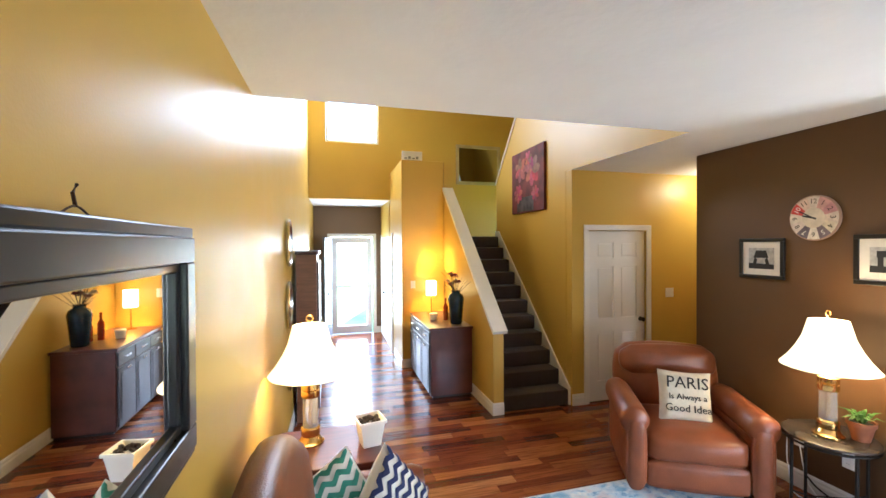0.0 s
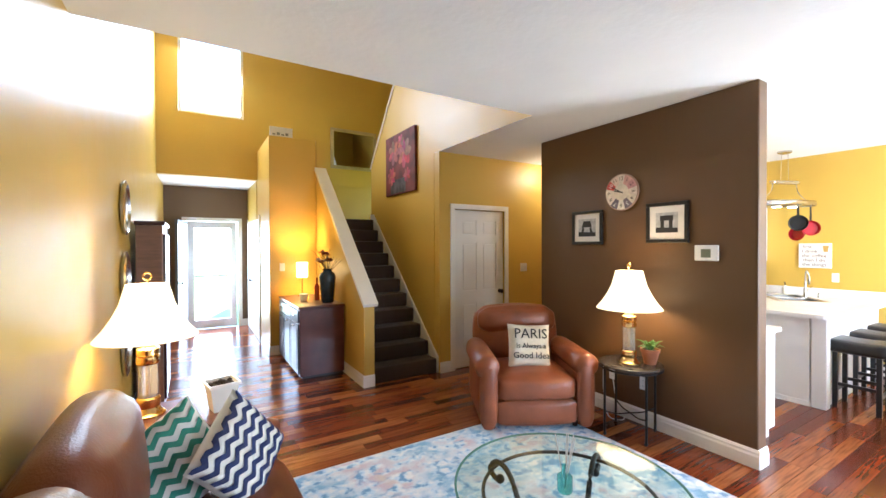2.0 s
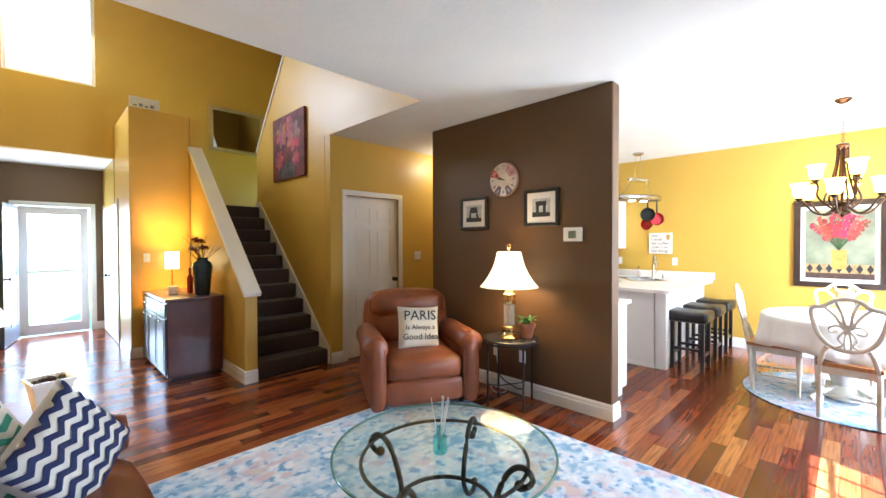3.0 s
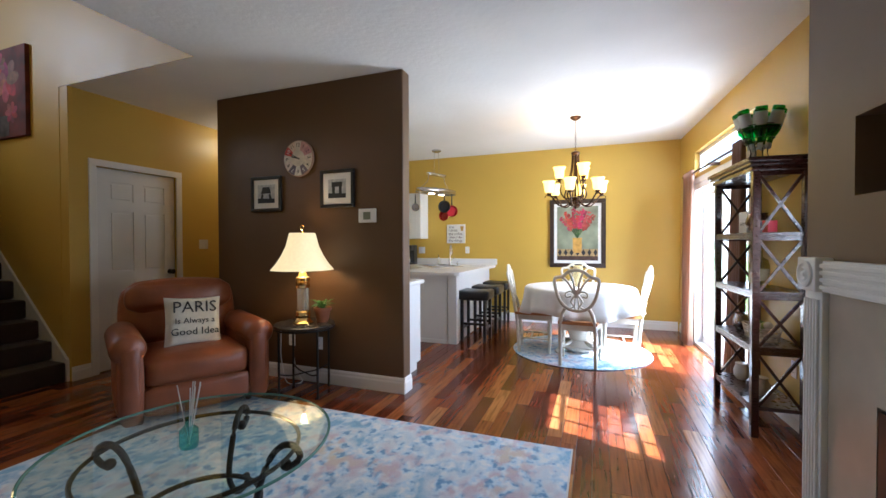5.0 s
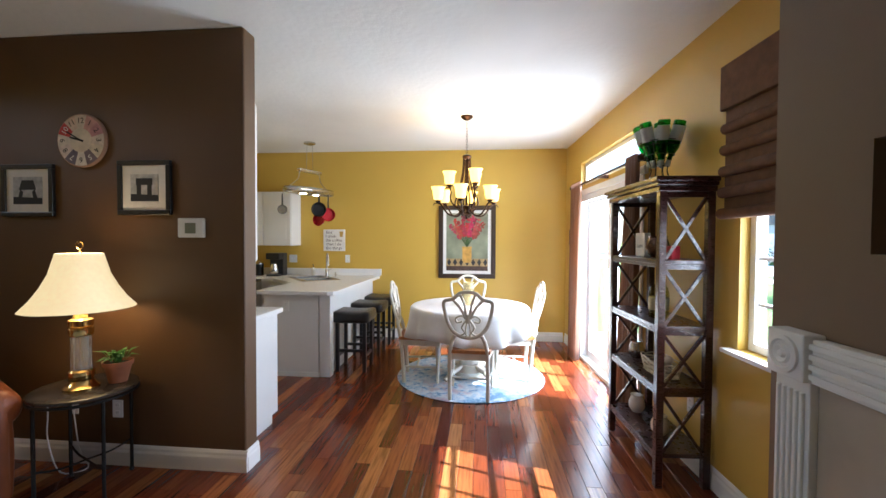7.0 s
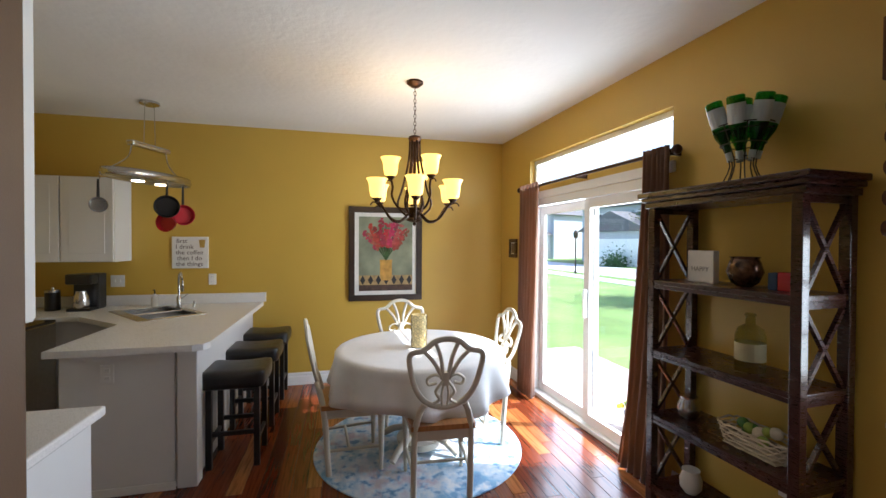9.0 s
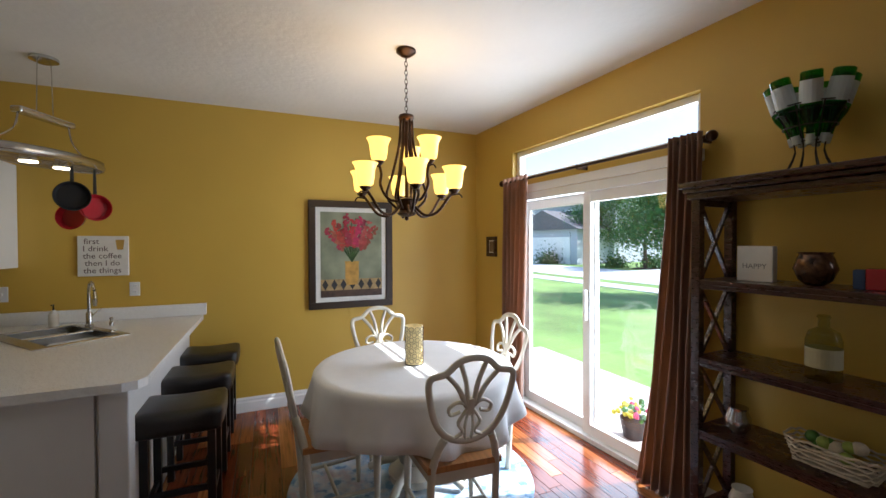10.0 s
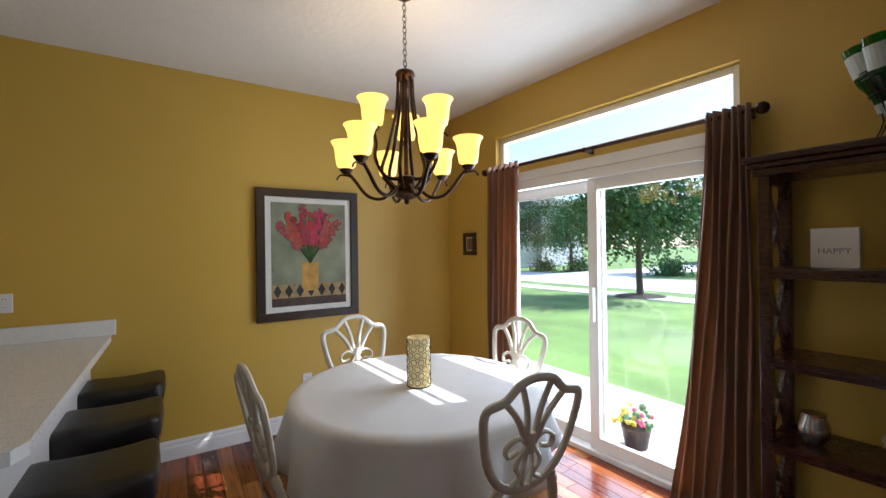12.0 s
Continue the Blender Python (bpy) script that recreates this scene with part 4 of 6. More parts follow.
side_table()
table_lamp(5.37, 5.01, 0.599, "brass and glass table lamp, lit, on round side table")
part_cord = solid("lamp_cord", tube(spline([(5.42, 5.29, 0.58), (5.45, 5.32, 0.40), (5.43, 5.30, 0.25), (5.50, 5.30, 0.02), (5.58, 5.20, 0.012), (5.62, 5.30, 0.10), (5.645, 5.365, 0.34)], 36), 0.004, 6), PLASTIC, "pale lamp cord hanging from side table", "cable")


def pot_plant(m):
    p = thing("potted_plant", "small green plant in a terracotta pot", "plant", m)
    part("pot", lathe([(0.045, 0), (0.068, 0.10), (0.075, 0.10), (0.077, 0.125), (0.068, 0.125), (0.066, 0.105)], 28), TERRA, p, "", 40)
    part("soil", lathe([(0.066, 0.10), (0.066, 0.108), (0, 0.112)], 24), SOIL, p)
    rnd = random.Random(7)
    for k in range(34):
        a, r, h = rnd.uniform(0, 6.28), rnd.uniform(0.03, 0.13), rnd.uniform(0.13, 0.20)
        base = Vector((0.02 * math.cos(a), 0.02 * math.sin(a), 0.11))
        tip = Vector((r * math.cos(a), r * math.sin(a), h))
        mid = (base + tip) / 2 + Vector((0, 0, 0.03))
        bm = bmesh.new()
        side = Vector((-math.sin(a), math.cos(a), 0)) * rnd.uniform(0.008, 0.016)
        v = [bm.verts.new(q) for q in (base, mid + side, tip, mid - side)]
        ridge = bm.verts.new(mid + Vector((0, 0, 0.006)))
        for i in range(4):
            bm.faces.new((v[i], v[(i + 1) % 4], ridge))
        part("leaf", bm, LEAF, p)


pot_plant(pose(5.49, 4.90, 0.599))


def coffee_table():
    t = thing("coffee_table", "round glass-topped coffee table with scrolled iron base", "table", pose(3.77, 4.24, 0.010))
    R, H = 0.53, 0.45
    g = part("glass_top", lathe([(R - 0.006, H - 0.012), (R, H - 0.006), (R - 0.006, H)], 64), TGLASS, t, "thick clear glass top")
    g.visible_shadow = False
    part("glass_edge", tube([((R + 0.001) * math.cos(a), (R + 0.001) * math.sin(a), H - 0.006) for a in [2 * math.pi * k / 64 for k in range(64)]], 0.006, 6, None, True), mat("green_glass_edge", (0.10, 0.22, 0.18), 0.08), t)
    part("upper_ring", tube([(0.40 * math.cos(a), 0.40 * math.sin(a), H - 0.05) for a in [2 * math.pi * k / 48 for k in range(48)]], 0.009, 8, None, True), IRON, t)
    part("lower_ring", tube([(0.24 * math.cos(a), 0.24 * math.sin(a), 0.16) for a in [2 * math.pi * k / 40 for k in range(40)]], 0.011, 8, None, True), IRON, t)
    for k in range(4):
        a = math.radians(20 + 90 * k)
        c, s = math.cos(a), math.sin(a)
        keys = [(0.37, 0.33), (0.41, 0.35), (0.43, 0.385), (0.40, 0.425), (0.35, 0.42), (0.30, 0.36), (0.25, 0.22), (0.25, 0.13), (0.30, 0.05), (0.36, 0.02), (0.41, 0.025), (0.42, 0.06), (0.39, 0.07)]
        pts = spline([(r * c, r * s, z) for r, z in keys], 52)
        part("leg", tube(pts, 0.014, 8), IRON, t, "", 60)
        own = bmesh.new()
        bmesh.ops.create_icosphere(own, subdivisions=2, radius=0.024)
        part("scroll_ball", moved(own, pose(0.37 * c, 0.37 * s, 0.345)), IRON, t, "", 60)


coffee_table()


def reed_diffuser(m):
    d = thing("reed_diffuser", "aqua glass bottle with pale reeds on glass table", "diffuser", m)
    part("bottle", lathe([(0.03, 0), (0.034, 0.01), (0.034, 0.07), (0.015, 0.09), (0.012, 0.115), (0.015, 0.12)], 20), AQUAG, d, "", 40)
    rnd = random.Random(2)
    for k in range(8):
        a = rnd.uniform(0, 6.28)
        part("reed", tube([(0, 0, 0.01), (0.045 * math.cos(a), 0.045 * math.sin(a), 0.25)], 0.0022, 5), PAPER, d)


reed_diffuser(pose(3.71, 4.21, 0.461))

rug = thing("area_rug", "pale blue and cream distressed area rug", "rug", pose(3.95, 4.31, 0))
part("rug_body", box(-1.2, 1.2, -1.49, 1.49, 0.001, 0.010, 0.003), RUG, rug)
for s in (-1, 1):
    part("bound_edge", box(-1.203, 1.203, s * 1.492 - 0.006, s * 1.492 + 0.006, 0.001, 0.009), mat("cream_binding", (0.6, 0.58, 0.55), 0.9), rug)


def big_mirror():
    m = thing("wall_mirror", "large black framed mirror on yellow wall", "mirror", pose(1.762, 3.70, 1.597, 0, 0, 90.7))
    w, h, fw = 1.50, 0.67, 0.125
    bm = bmesh.new()
    for a0, a1, d in ((0, 0.03, 0.035), (0.03, 0.10, 0.048), (0.10, 0.125, 0.03)):
        W, H = w / 2 - a0, h / 2 - a0
        t = a1 - a0
        box(-W, W, -d, 0, H - t, H, 0.005, bm), box(-W, W, -d, 0, -H, -H + t, 0.005, bm)
        box(-W, -W + t, -d, 0, -H + t, H - t, 0.005, bm), box(W - t, W, -d, 0, -H + t, H - t, 0.005, bm)
    part("frame", bm, BLACKP, m)
    part("glass", box(-w / 2 + fw, w / 2 - fw, -0.016, -0.006, -h / 2 + fw, h / 2 - fw), MIRROR, m)
    part("hook", tube(spline([(0.14, -0.02, h / 2), (0.18, -0.02, h / 2 + 0.014), (0.22, -0.02, h / 2)], 12), 0.002, 6), BRONZE, m)
    part("hook_finial", tube([(0.18, -0.02, h / 2 + 0.012), (0.172, -0.02, h / 2 + 0.035), (0.185, -0.02, h / 2 + 0.05)], 0.003, 6), BRONZE, m)


big_mirror()

for z in (1.905, 1.31, 0.72):
    m = thing("round_mirror", "small round silver framed wall mirror", "mirror", pose(1.788, 7.25, z, 0, 0, 90.7), "round hall mirrors")
    part("frame", moved(lathe([(0.225, 0), (0.23, 0.02), (0.20, 0.03), (0.195, 0.015)], 40), pose(0, 0, 0, 90)), STEEL, m, "", 40)
    part("glass", moved(lathe([(0.196, 0.0), (0.196, 0.014), (0.0, 0.0145)], 40), pose(0, 0, 0, 90)), MIRROR, m)


# niche and things in the chimney breast
pot = thing("plant_pot", "small terracotta pot in the wall niche", "pot", pose(3.86, 1.72, 1.426))
part("body", lathe([(0.035, 0), (0.05, 0.09), (0.056, 0.09), (0.056, 0.11), (0.048, 0.11)], 20), TERRA, pot, "", 40)
picture("framed_print", "white matted black framed print on chimney breast", pose(3.82, 1.851, 2.02, 0, 0, 180), 0.56, 0.38, 0.02, WHITE, 0.04, LPRINT, arch_motif(False))

# ---- hall and stairs ----
fl = thing("ceiling_light", "white round flush ceiling light in the passage", "ceiling light", pose(6.7, 6.85, CZ))
part("base", lathe([(0.15, -0.002), (0.15, -0.02)], 28), WHITE, fl)
part("diffuser", lathe([(0.14, -0.021), (0.13, -0.05), (0.07, -0.075), (0, -0.08)], 28), SHADE, fl, "", 60)
lamp("passage_glow", "POINT", pose(6.7, 6.85, CZ - 0.14), 1.5, (1.0, 0.86, 0.62), 0.1)

def buffet():
    b = thing("buffet", "dark mahogany buffet cabinet with drawers", "cabinet", pose(3.33, 7.90, 0))
    part("body", box(0.02, 0.55, 0, 1.24, 0.03, 0.83, 0.003), MAHOG, b)
    part("top", box(0, 0.56, -0.012, 1.25, 0.832, 0.862, 0.005), MAHOG, b)
    part("toe_kick", box(0.05, 0.54, 0.02, 1.22, 0, 0.03), BLACKP, b)
    face = mat("blue_black_front", (0.05, 0.055, 0.07), 0.3, var=0.15)
    for k in range(3):
        y0 = 0.02 + k * 0.405
        d = part("drawer", box(0, 0.018, y0, y0 + 0.39, 0.67, 0.81, 0.004), face, b)
        part("pull", box(-0.018, 0, y0 + 0.13, y0 + 0.26, 0.735, 0.75, 0.004), STEEL, d)
        d = part("door", box(0, 0.018, y0, y0 + 0.39, 0.06, 0.655, 0.004), face, b)
        part("inset", box(-0.005, -0.0005, y0 + 0.05, y0 + 0.34, 0.11, 0.60, 0.003), face, d)
        part("pull", box(-0.022, -0.005, y0 + 0.16, y0 + 0.24, 0.61, 0.63, 0.003), STEEL, d)


buffet()
bl = thing("accent_lamp", "small lamp with lit cream drum shade on buffet", "lamp", pose(3.62, 8.98, 0.863))
part("base", lathe([(0.06, 0), (0.06, 0.012), (0.012, 0.02), (0.008, 0.03), (0.008, 0.32)], 20), BRASS, bl, "", 40)
bm = lathe([(0.075, 0.27), (0.075, 0.48), (0.072, 0.48), (0.072, 0.27)], 28)
for f in [f for f in bm.faces if len(f.verts) > 10]:
    bm.faces.remove(f)
part("shade", bm, SHADE2, bl, "cream drum shade, glowing", 60)
lamp("accent_lamp_glow", "POINT", pose(3.62, 8.98, 1.25), 4.5, (1.0, 0.62, 0.22), 0.04)
sp = thing("small_pot", "small grey ceramic pot on buffet", "pot", pose(3.52, 8.45, 0.863))
part("body", lathe([(0.045, 0), (0.055, 0.09), (0.05, 0.09)], 20), CERAM, sp, "", 40)
part("soil", lathe([(0.05, 0.07), (0.05, 0.08), (0, 0.083)], 20), SOIL, sp)


def vase(m):
    v = thing("flower_vase", "tall dark blue vase with dried flowers on buffet", "vase", m)
    part("body", lathe([(0.07, 0), (0.078, 0.02), (0.095, 0.22), (0.105, 0.32), (0.09, 0.37), (0.055, 0.395), (0.05, 0.41), (0.06, 0.425), (0.045, 0.425)], 32), BLUEV, v, "", 40)
    rnd = random.Random(9)
    cols = [mat("white_petal", (0.6, 0.55, 0.5), 0.8), mat("dark_red_petal", (0.16, 0.02, 0.02), 0.8), mat("dusty_petal", (0.3, 0.16, 0.12), 0.8)]
    for k in range(9):
        a, r, h = rnd.uniform(0, 6.28), rnd.uniform(0.03, 0.14), rnd.uniform(0.5, 0.63)
        tip = (r * math.cos(a), r * math.sin(a), h)
        part("stem", tube(spline([(0, 0, 0.3), (tip[0] * 0.5, tip[1] * 0.5, 0.46), tip], 8), 0.004, 5), BARK, v)
        bm = bmesh.new()
        for q in range(14):
            b, e = rnd.uniform(0, 6.28), rnd.uniform(-0.3, 1.2)
            d = Vector((math.cos(b) * math.cos(e), math.sin(b) * math.cos(e), math.sin(e))) * 0.045
            s = d.cross(Vector((0.2, 0.3, 1))).normalized() * 0.02
            p0 = Vector(tip)
            bm.faces.new([bm.verts.new(p) for p in (p0, p0 + d * 0.6 + s, p0 + d, p0 + d * 0.6 - s)])
        part("flower", bm, cols[k % 3], v)
    for k in range(12):
        a, r, h = rnd.uniform(0, 6.28), rnd.uniform(0.12, 0.24), rnd.uniform(0.5, 0.72)
        part("twig", tube(spline([(0, 0, 0.35), (r * 0.4 * math.cos(a), r * 0.4 * math.sin(a), h * 0.8), (r * math.cos(a), r * math.sin(a), h)], 8), 0.002, 4), BARK, v)


vase(pose(3.74, 8.12, 0.863))
for dx, dy, hh in ((0.02, 0.38, 0.30), (0.10, 0.32, 0.26)):
    bt = thing("bottle", "slim dark red glass bottle on buffet", "bottle", pose(3.66 + dx, 8.02 + dy, 0.863))
    part("body", lathe([(0.03, 0), (0.032, hh * 0.6), (0.012, hh * 0.75), (0.012, hh), (0.008, hh)], 18), mat("red_glass", (0.25, 0.03, 0.015), 0.1), bt, "", 40)

cur = thing("hall_cabinet", "tall brown wooden cabinet standing in the hall", "cabinet", pose(1.80, 7.62, 0))
part("body", box(0.03, 0.24, 0, 0.75, 0, 1.78, 0.006), mat("walnut", (0.13, 0.055, 0.025), 0.4, var=0.25, scale=5, stretch=(1, 1, 7)), cur)
part("cornice", box(0.02, 0.26, -0.02, 0.77, 1.78, 1.82, 0.008), ESPRESSO, cur)
d = part("door", box(0.24, 0.262, 0.03, 0.72, 0.12, 1.70, 0.005), ESPRESSO, cur)
part("pull", box(0.262, 0.28, 0.34, 0.36, 0.9, 1.05, 0.004), STEEL, d)

red = thing("canvas_painting", "canvas painting of dark red flowers on stair wall", "painting", WESTFACE(4.879, 8.30, 2.77))
part("canvas", box(-0.48, 0.48, -0.04, 0, -0.44, 0.44, 0.004), mat("dark_red_canvas", (0.13, 0.02, 0.02), 0.7, var=0.6, scale=5), red)
rnd = random.Random(3)
for k, (x, z, r) in enumerate(((-0.18, 0.18, 0.17), (0.17, 0.12, 0.2), (-0.26, -0.16, 0.13), (0.05, 0.3, 0.1), (0.25, -0.2, 0.1))):
    for q in range(7):
        bm = bmesh.new()
        a = q * 0.9 + k
        blob(bm, x + 0.55 * r * math.cos(a), z + 0.55 * r * math.sin(a), r * 0.32, -0.0412 - 0.0004 * q, 12, 1.7, a)
        part("painted_petal", bm, mat("painted_red", (rnd.uniform(0.18, 0.42), rnd.uniform(0.01, 0.09), rnd.uniform(0.02, 0.08)), 0.6, var=0.4, scale=14), red)
bm = box(-0.30, 0.20, -0.0408, -0.0402, -0.42, -0.22)
part("painted_ground", bm, mat("painted_grey", (0.07, 0.06, 0.06), 0.7, var=0.6, scale=10), red)

um = thing("landing_mirror", "champagne framed mirror hanging above stair landing", "mirror", pose(4.93, FY - 0.001, 3.40))
bm = bmesh.new()
W, H, t = 0.45, 0.375, 0.06
box(-W, W, -0.03, 0, H - t, H, 0.006, bm), box(-W, W, -0.03, 0, -H, -H + t, 0.006, bm), box(-W, -W + t, -0.03, 0, -H + t, H - t, 0.006, bm), box(W - t, W, -0.03, 0, -H + t, H - t, 0.006, bm)
part("frame", bm, mat("champagne_frame", (0.45, 0.36, 0.20), 0.4, 0.4), um)
part("glass", box(-W + t, W - t, -0.014, -0.006, -H + t, H - t), MIRROR, um)
pq = thing("plaque", "cream lettered plaque standing on the closet block", "plaque", pose(3.40, 9.33, 3.18))
part("board", box(-0.15, 0.17, -0.01, 0.01, 0, 0.15, 0.003), PAPER, pq)
for k in range(4):
    part("mark", box(-0.11 + k * 0.06, -0.07 + k * 0.06, -0.0125, -0.0105, 0.03, 0.05 + 0.02 * (k % 2)), GREYP, pq)

# ---- dining room ----
def shield_chair():
    """Faces +x (towards the table); origin on the floor under the seat."""
    c = thing("dining_chair", "cream painted shield-back dining chair with wooden seat", "chair", None, "chairs round the dining table")
    seat = prism([(-0.20, -0.19), (0.22, -0.23), (0.24, -0.20), (0.24, 0.20), (0.22, 0.23), (-0.20, 0.19)], 2, 0.435, 0.465)
    part("seat", seat, SEATW, c, "honey coloured wooden seat")
    part("seat_rail", prism([(-0.19, -0.175), (0.21, -0.21), (0.21, 0.21), (-0.19, 0.175)], 2, 0.375, 0.434), CREAM, c)
    for s in (-1, 1):
        part("front_leg", tube([(0.19, s * 0.19, 0.0), (0.19, s * 0.19, 0.30), (0.19, s * 0.19, 0.375)], [0.012, 0.022, 0.024], 10), CREAM, c, "", 50)
        part("back_leg", tube(spline([(-0.15, s * 0.17, 0.0), (-0.165, s * 0.17, 0.25), (-0.185, s * 0.165, 0.44), (-0.21, s * 0.14, 0.555), (-0.225, s * 0.115, 0.605)], 20), 0.019, 10), CREAM, c, "", 50)
        part("side_stretcher", tube([(-0.16, s * 0.17, 0.16), (0.19, s * 0.19, 0.16)], 0.010, 8), CREAM, c)
    part("cross_stretcher", tube([(-0.02, -0.18, 0.16), (-0.02, 0.18, 0.16)], 0.010, 8), CREAM, c)

    def back(keys, n=24, closed=False, w=0.026, d=0.022, name="back_rib"):
        pts = spline([(p[0], 0, p[1]) for p in keys], n, closed)
        bm = tube(pts, 0.01, 8, None, closed, (w, d))
        # into the leaning plane of the back
        m = Matrix.Translation((-0.215, 0, 0.56)) @ Matrix.Rotation(radians(-11), 4, "Y") @ Matrix.Rotation(radians(90), 4, "Z")
        part(name, moved(bm, m), CREAM, c, "", 50)
    back([(0, 0.44), (0.07, 0.425), (0.13, 0.375), (0.205, 0.35), (0.20, 0.25), (0.165, 0.13), (0.10, 0.05), (0, 0.02), (-0.10, 0.05), (-0.165, 0.13), (-0.20, 0.25), (-0.205, 0.35), (-0.13, 0.375), (-0.07, 0.425)], 84, True, 0.034, 0.026, "shield_frame")
    for s in (-1, 1):
        back([(s * 0.015, 0.20), (s * 0.03, 0.32), (s * 0.065, 0.42)])
        back([(s * 0.02, 0.20), (s * 0.07, 0.30), (s * 0.13, 0.37)])
        back([(s * 0.01, 0.20), (s * 0.06, 0.225), (s * 0.105, 0.20), (s * 0.095, 0.165), (s * 0.05, 0.175)], 20, False, 0.018)
        back([(s * 0.01, 0.19), (s * 0.055, 0.12), (s * 0.03, 0.07), (s * 0.075, 0.04)], 18, False, 0.018)
        back([(s * 0.005, 0.19), (s * 0.02, 0.10), (s * 0.015, 0.03)], 12, False, 0.014)
    back([(0, 0.24), (0, 0.16)], 6, False, 0.05, 0.03, "knot")
    return c


TX, TY = 7.55, 2.87
chair = shield_chair()
chair.matrix_basis = pose(7.04, 2.845, 0.012, 0, 0, -4)
copy_thing(chair, pose(7.48, 3.38, 0.012, 0, 0, -86))
copy_thing(chair, pose(8.04, 2.90, 0.012, 0, 0, 182))
copy_thing(chair, pose(7.60, 2.41, 0.012, 0, 0, 92))


def dining_table():
    t = thing("dining_table", "round pedestal dining table, cream painted", "table", pose(TX, TY, 0.012))
    part("tabletop", lathe([(0.58, 0.70), (0.60, 0.71), (0.60, 0.73), (0.59, 0.737)], 48), CREAM, t)
    part("pedestal", lathe([(0.16, 0.03), (0.17, 0.08), (0.10, 0.14), (0.13, 0.25), (0.15, 0.33), (0.09, 0.45), (0.07, 0.58), (0.14, 0.70)], 28), CREAM, t, "", 50)
    for k in range(4):
        a = math.pi / 4 + k * math.pi / 2
        part("foot", tube(spline([(0.08 * math.cos(a), 0.08 * math.sin(a), 0.12), (0.22 * math.cos(a), 0.22 * math.sin(a), 0.09), (0.33 * math.cos(a), 0.33 * math.sin(a), 0.025)], 12), 0.025, 10), CREAM, t, "", 50)


dining_table()


def tablecloth():
    bm = bmesh.new()
    n, rings = 160, []
    prof = [(0.0, 0.752), (0.3, 0.752), (0.56, 0.752), (0.60, 0.750), (0.615, 0.735), (0.62, 0.70), (0.632, 0.62), (0.648, 0.54), (0.66, 0.475)]
    for i, (r, z) in enumerate(prof):
        ring = []
        for k in range(n):
            a = 2 * math.pi * k / n
            fold = max(0.0, (0.735 - z) / 0.26)
            w = math.sin(11 * a + 0.8 * math.sin(2 * a)) + 0.45 * math.sin(19 * a + 1.3)
            rr = r + fold * 0.032 * w
            zz = z - fold * 0.03 * math.sin(4 * a + 0.6) + fold * 0.008 * w
            ring.append(bm.verts.new((rr * math.cos(a), rr * math.sin(a), zz)) if r else None)
        rings.append(ring)
    centre = bm.verts.new((0, 0, 0.752))
    for k in range(n):
        bm.faces.new((centre, rings[1][k], rings[1][(k + 1) % n]))
    for a, b in zip(rings[1:], rings[2:]):
        for k in range(n):
            bm.faces.new((a[k], b[k], b[(k + 1) % n], a[(k + 1) % n]))
    ob = solid("tablecloth", bm, LINEN, "white round tablecloth draped over dining table", "tablecloth", pose(TX, TY, 0.012), 70)
    mod = ob.modifiers.new("thick", "SOLIDIFY")
    mod.thickness, mod.offset = 0.003, 1


tablecloth()
rr = thing("round_rug", "round pale blue and cream distressed rug", "rug", pose(7.62, 2.86, 0))
part("rug_body", lathe([(0.765, 0.001), (0.775, 0.006), (0.77, 0.011)], 80), RUG, rr)

ch = thing("candle_holder", "capiz shell cylinder candle holder on tablecloth", "candle holder", pose(7.53, 2.88, 0.765))
# the shell's warm glow is faint emission; no flame burns inside
capiz = mat("glowing_capiz", (0.62, 0.48, 0.20), 0.3, var=0.25, scale=18, emit=0.12, emit_color=(1, 0.8, 0.4))
part("liner", lathe([(0.055, 0.008), (0.055, 0.242), (0.052, 0.242), (0.052, 0.02)], 28), capiz, ch)
part("base", lathe([(0.06, 0), (0.06, 0.008)], 28), IRON, ch)
rnd = random.Random(5)
for row in range(7):
    for k in range(10):
        a = 2 * math.pi * (k + 0.5 * (row % 2)) / 10
        bm = tube([(0.0145 * math.cos(b), 0, 0.0145 * math.sin(b)) for b in [2 * math.pi * q / 10 for q in range(10)]], 0.0018, 4, None, True)
        part("shell_ring", moved(bm, pose(0.0575 * math.cos(a), 0.0575 * math.sin(a), 0.03 + row * 0.0325, 0, 0, math.degrees(a) + 90)), BRONZE, ch)


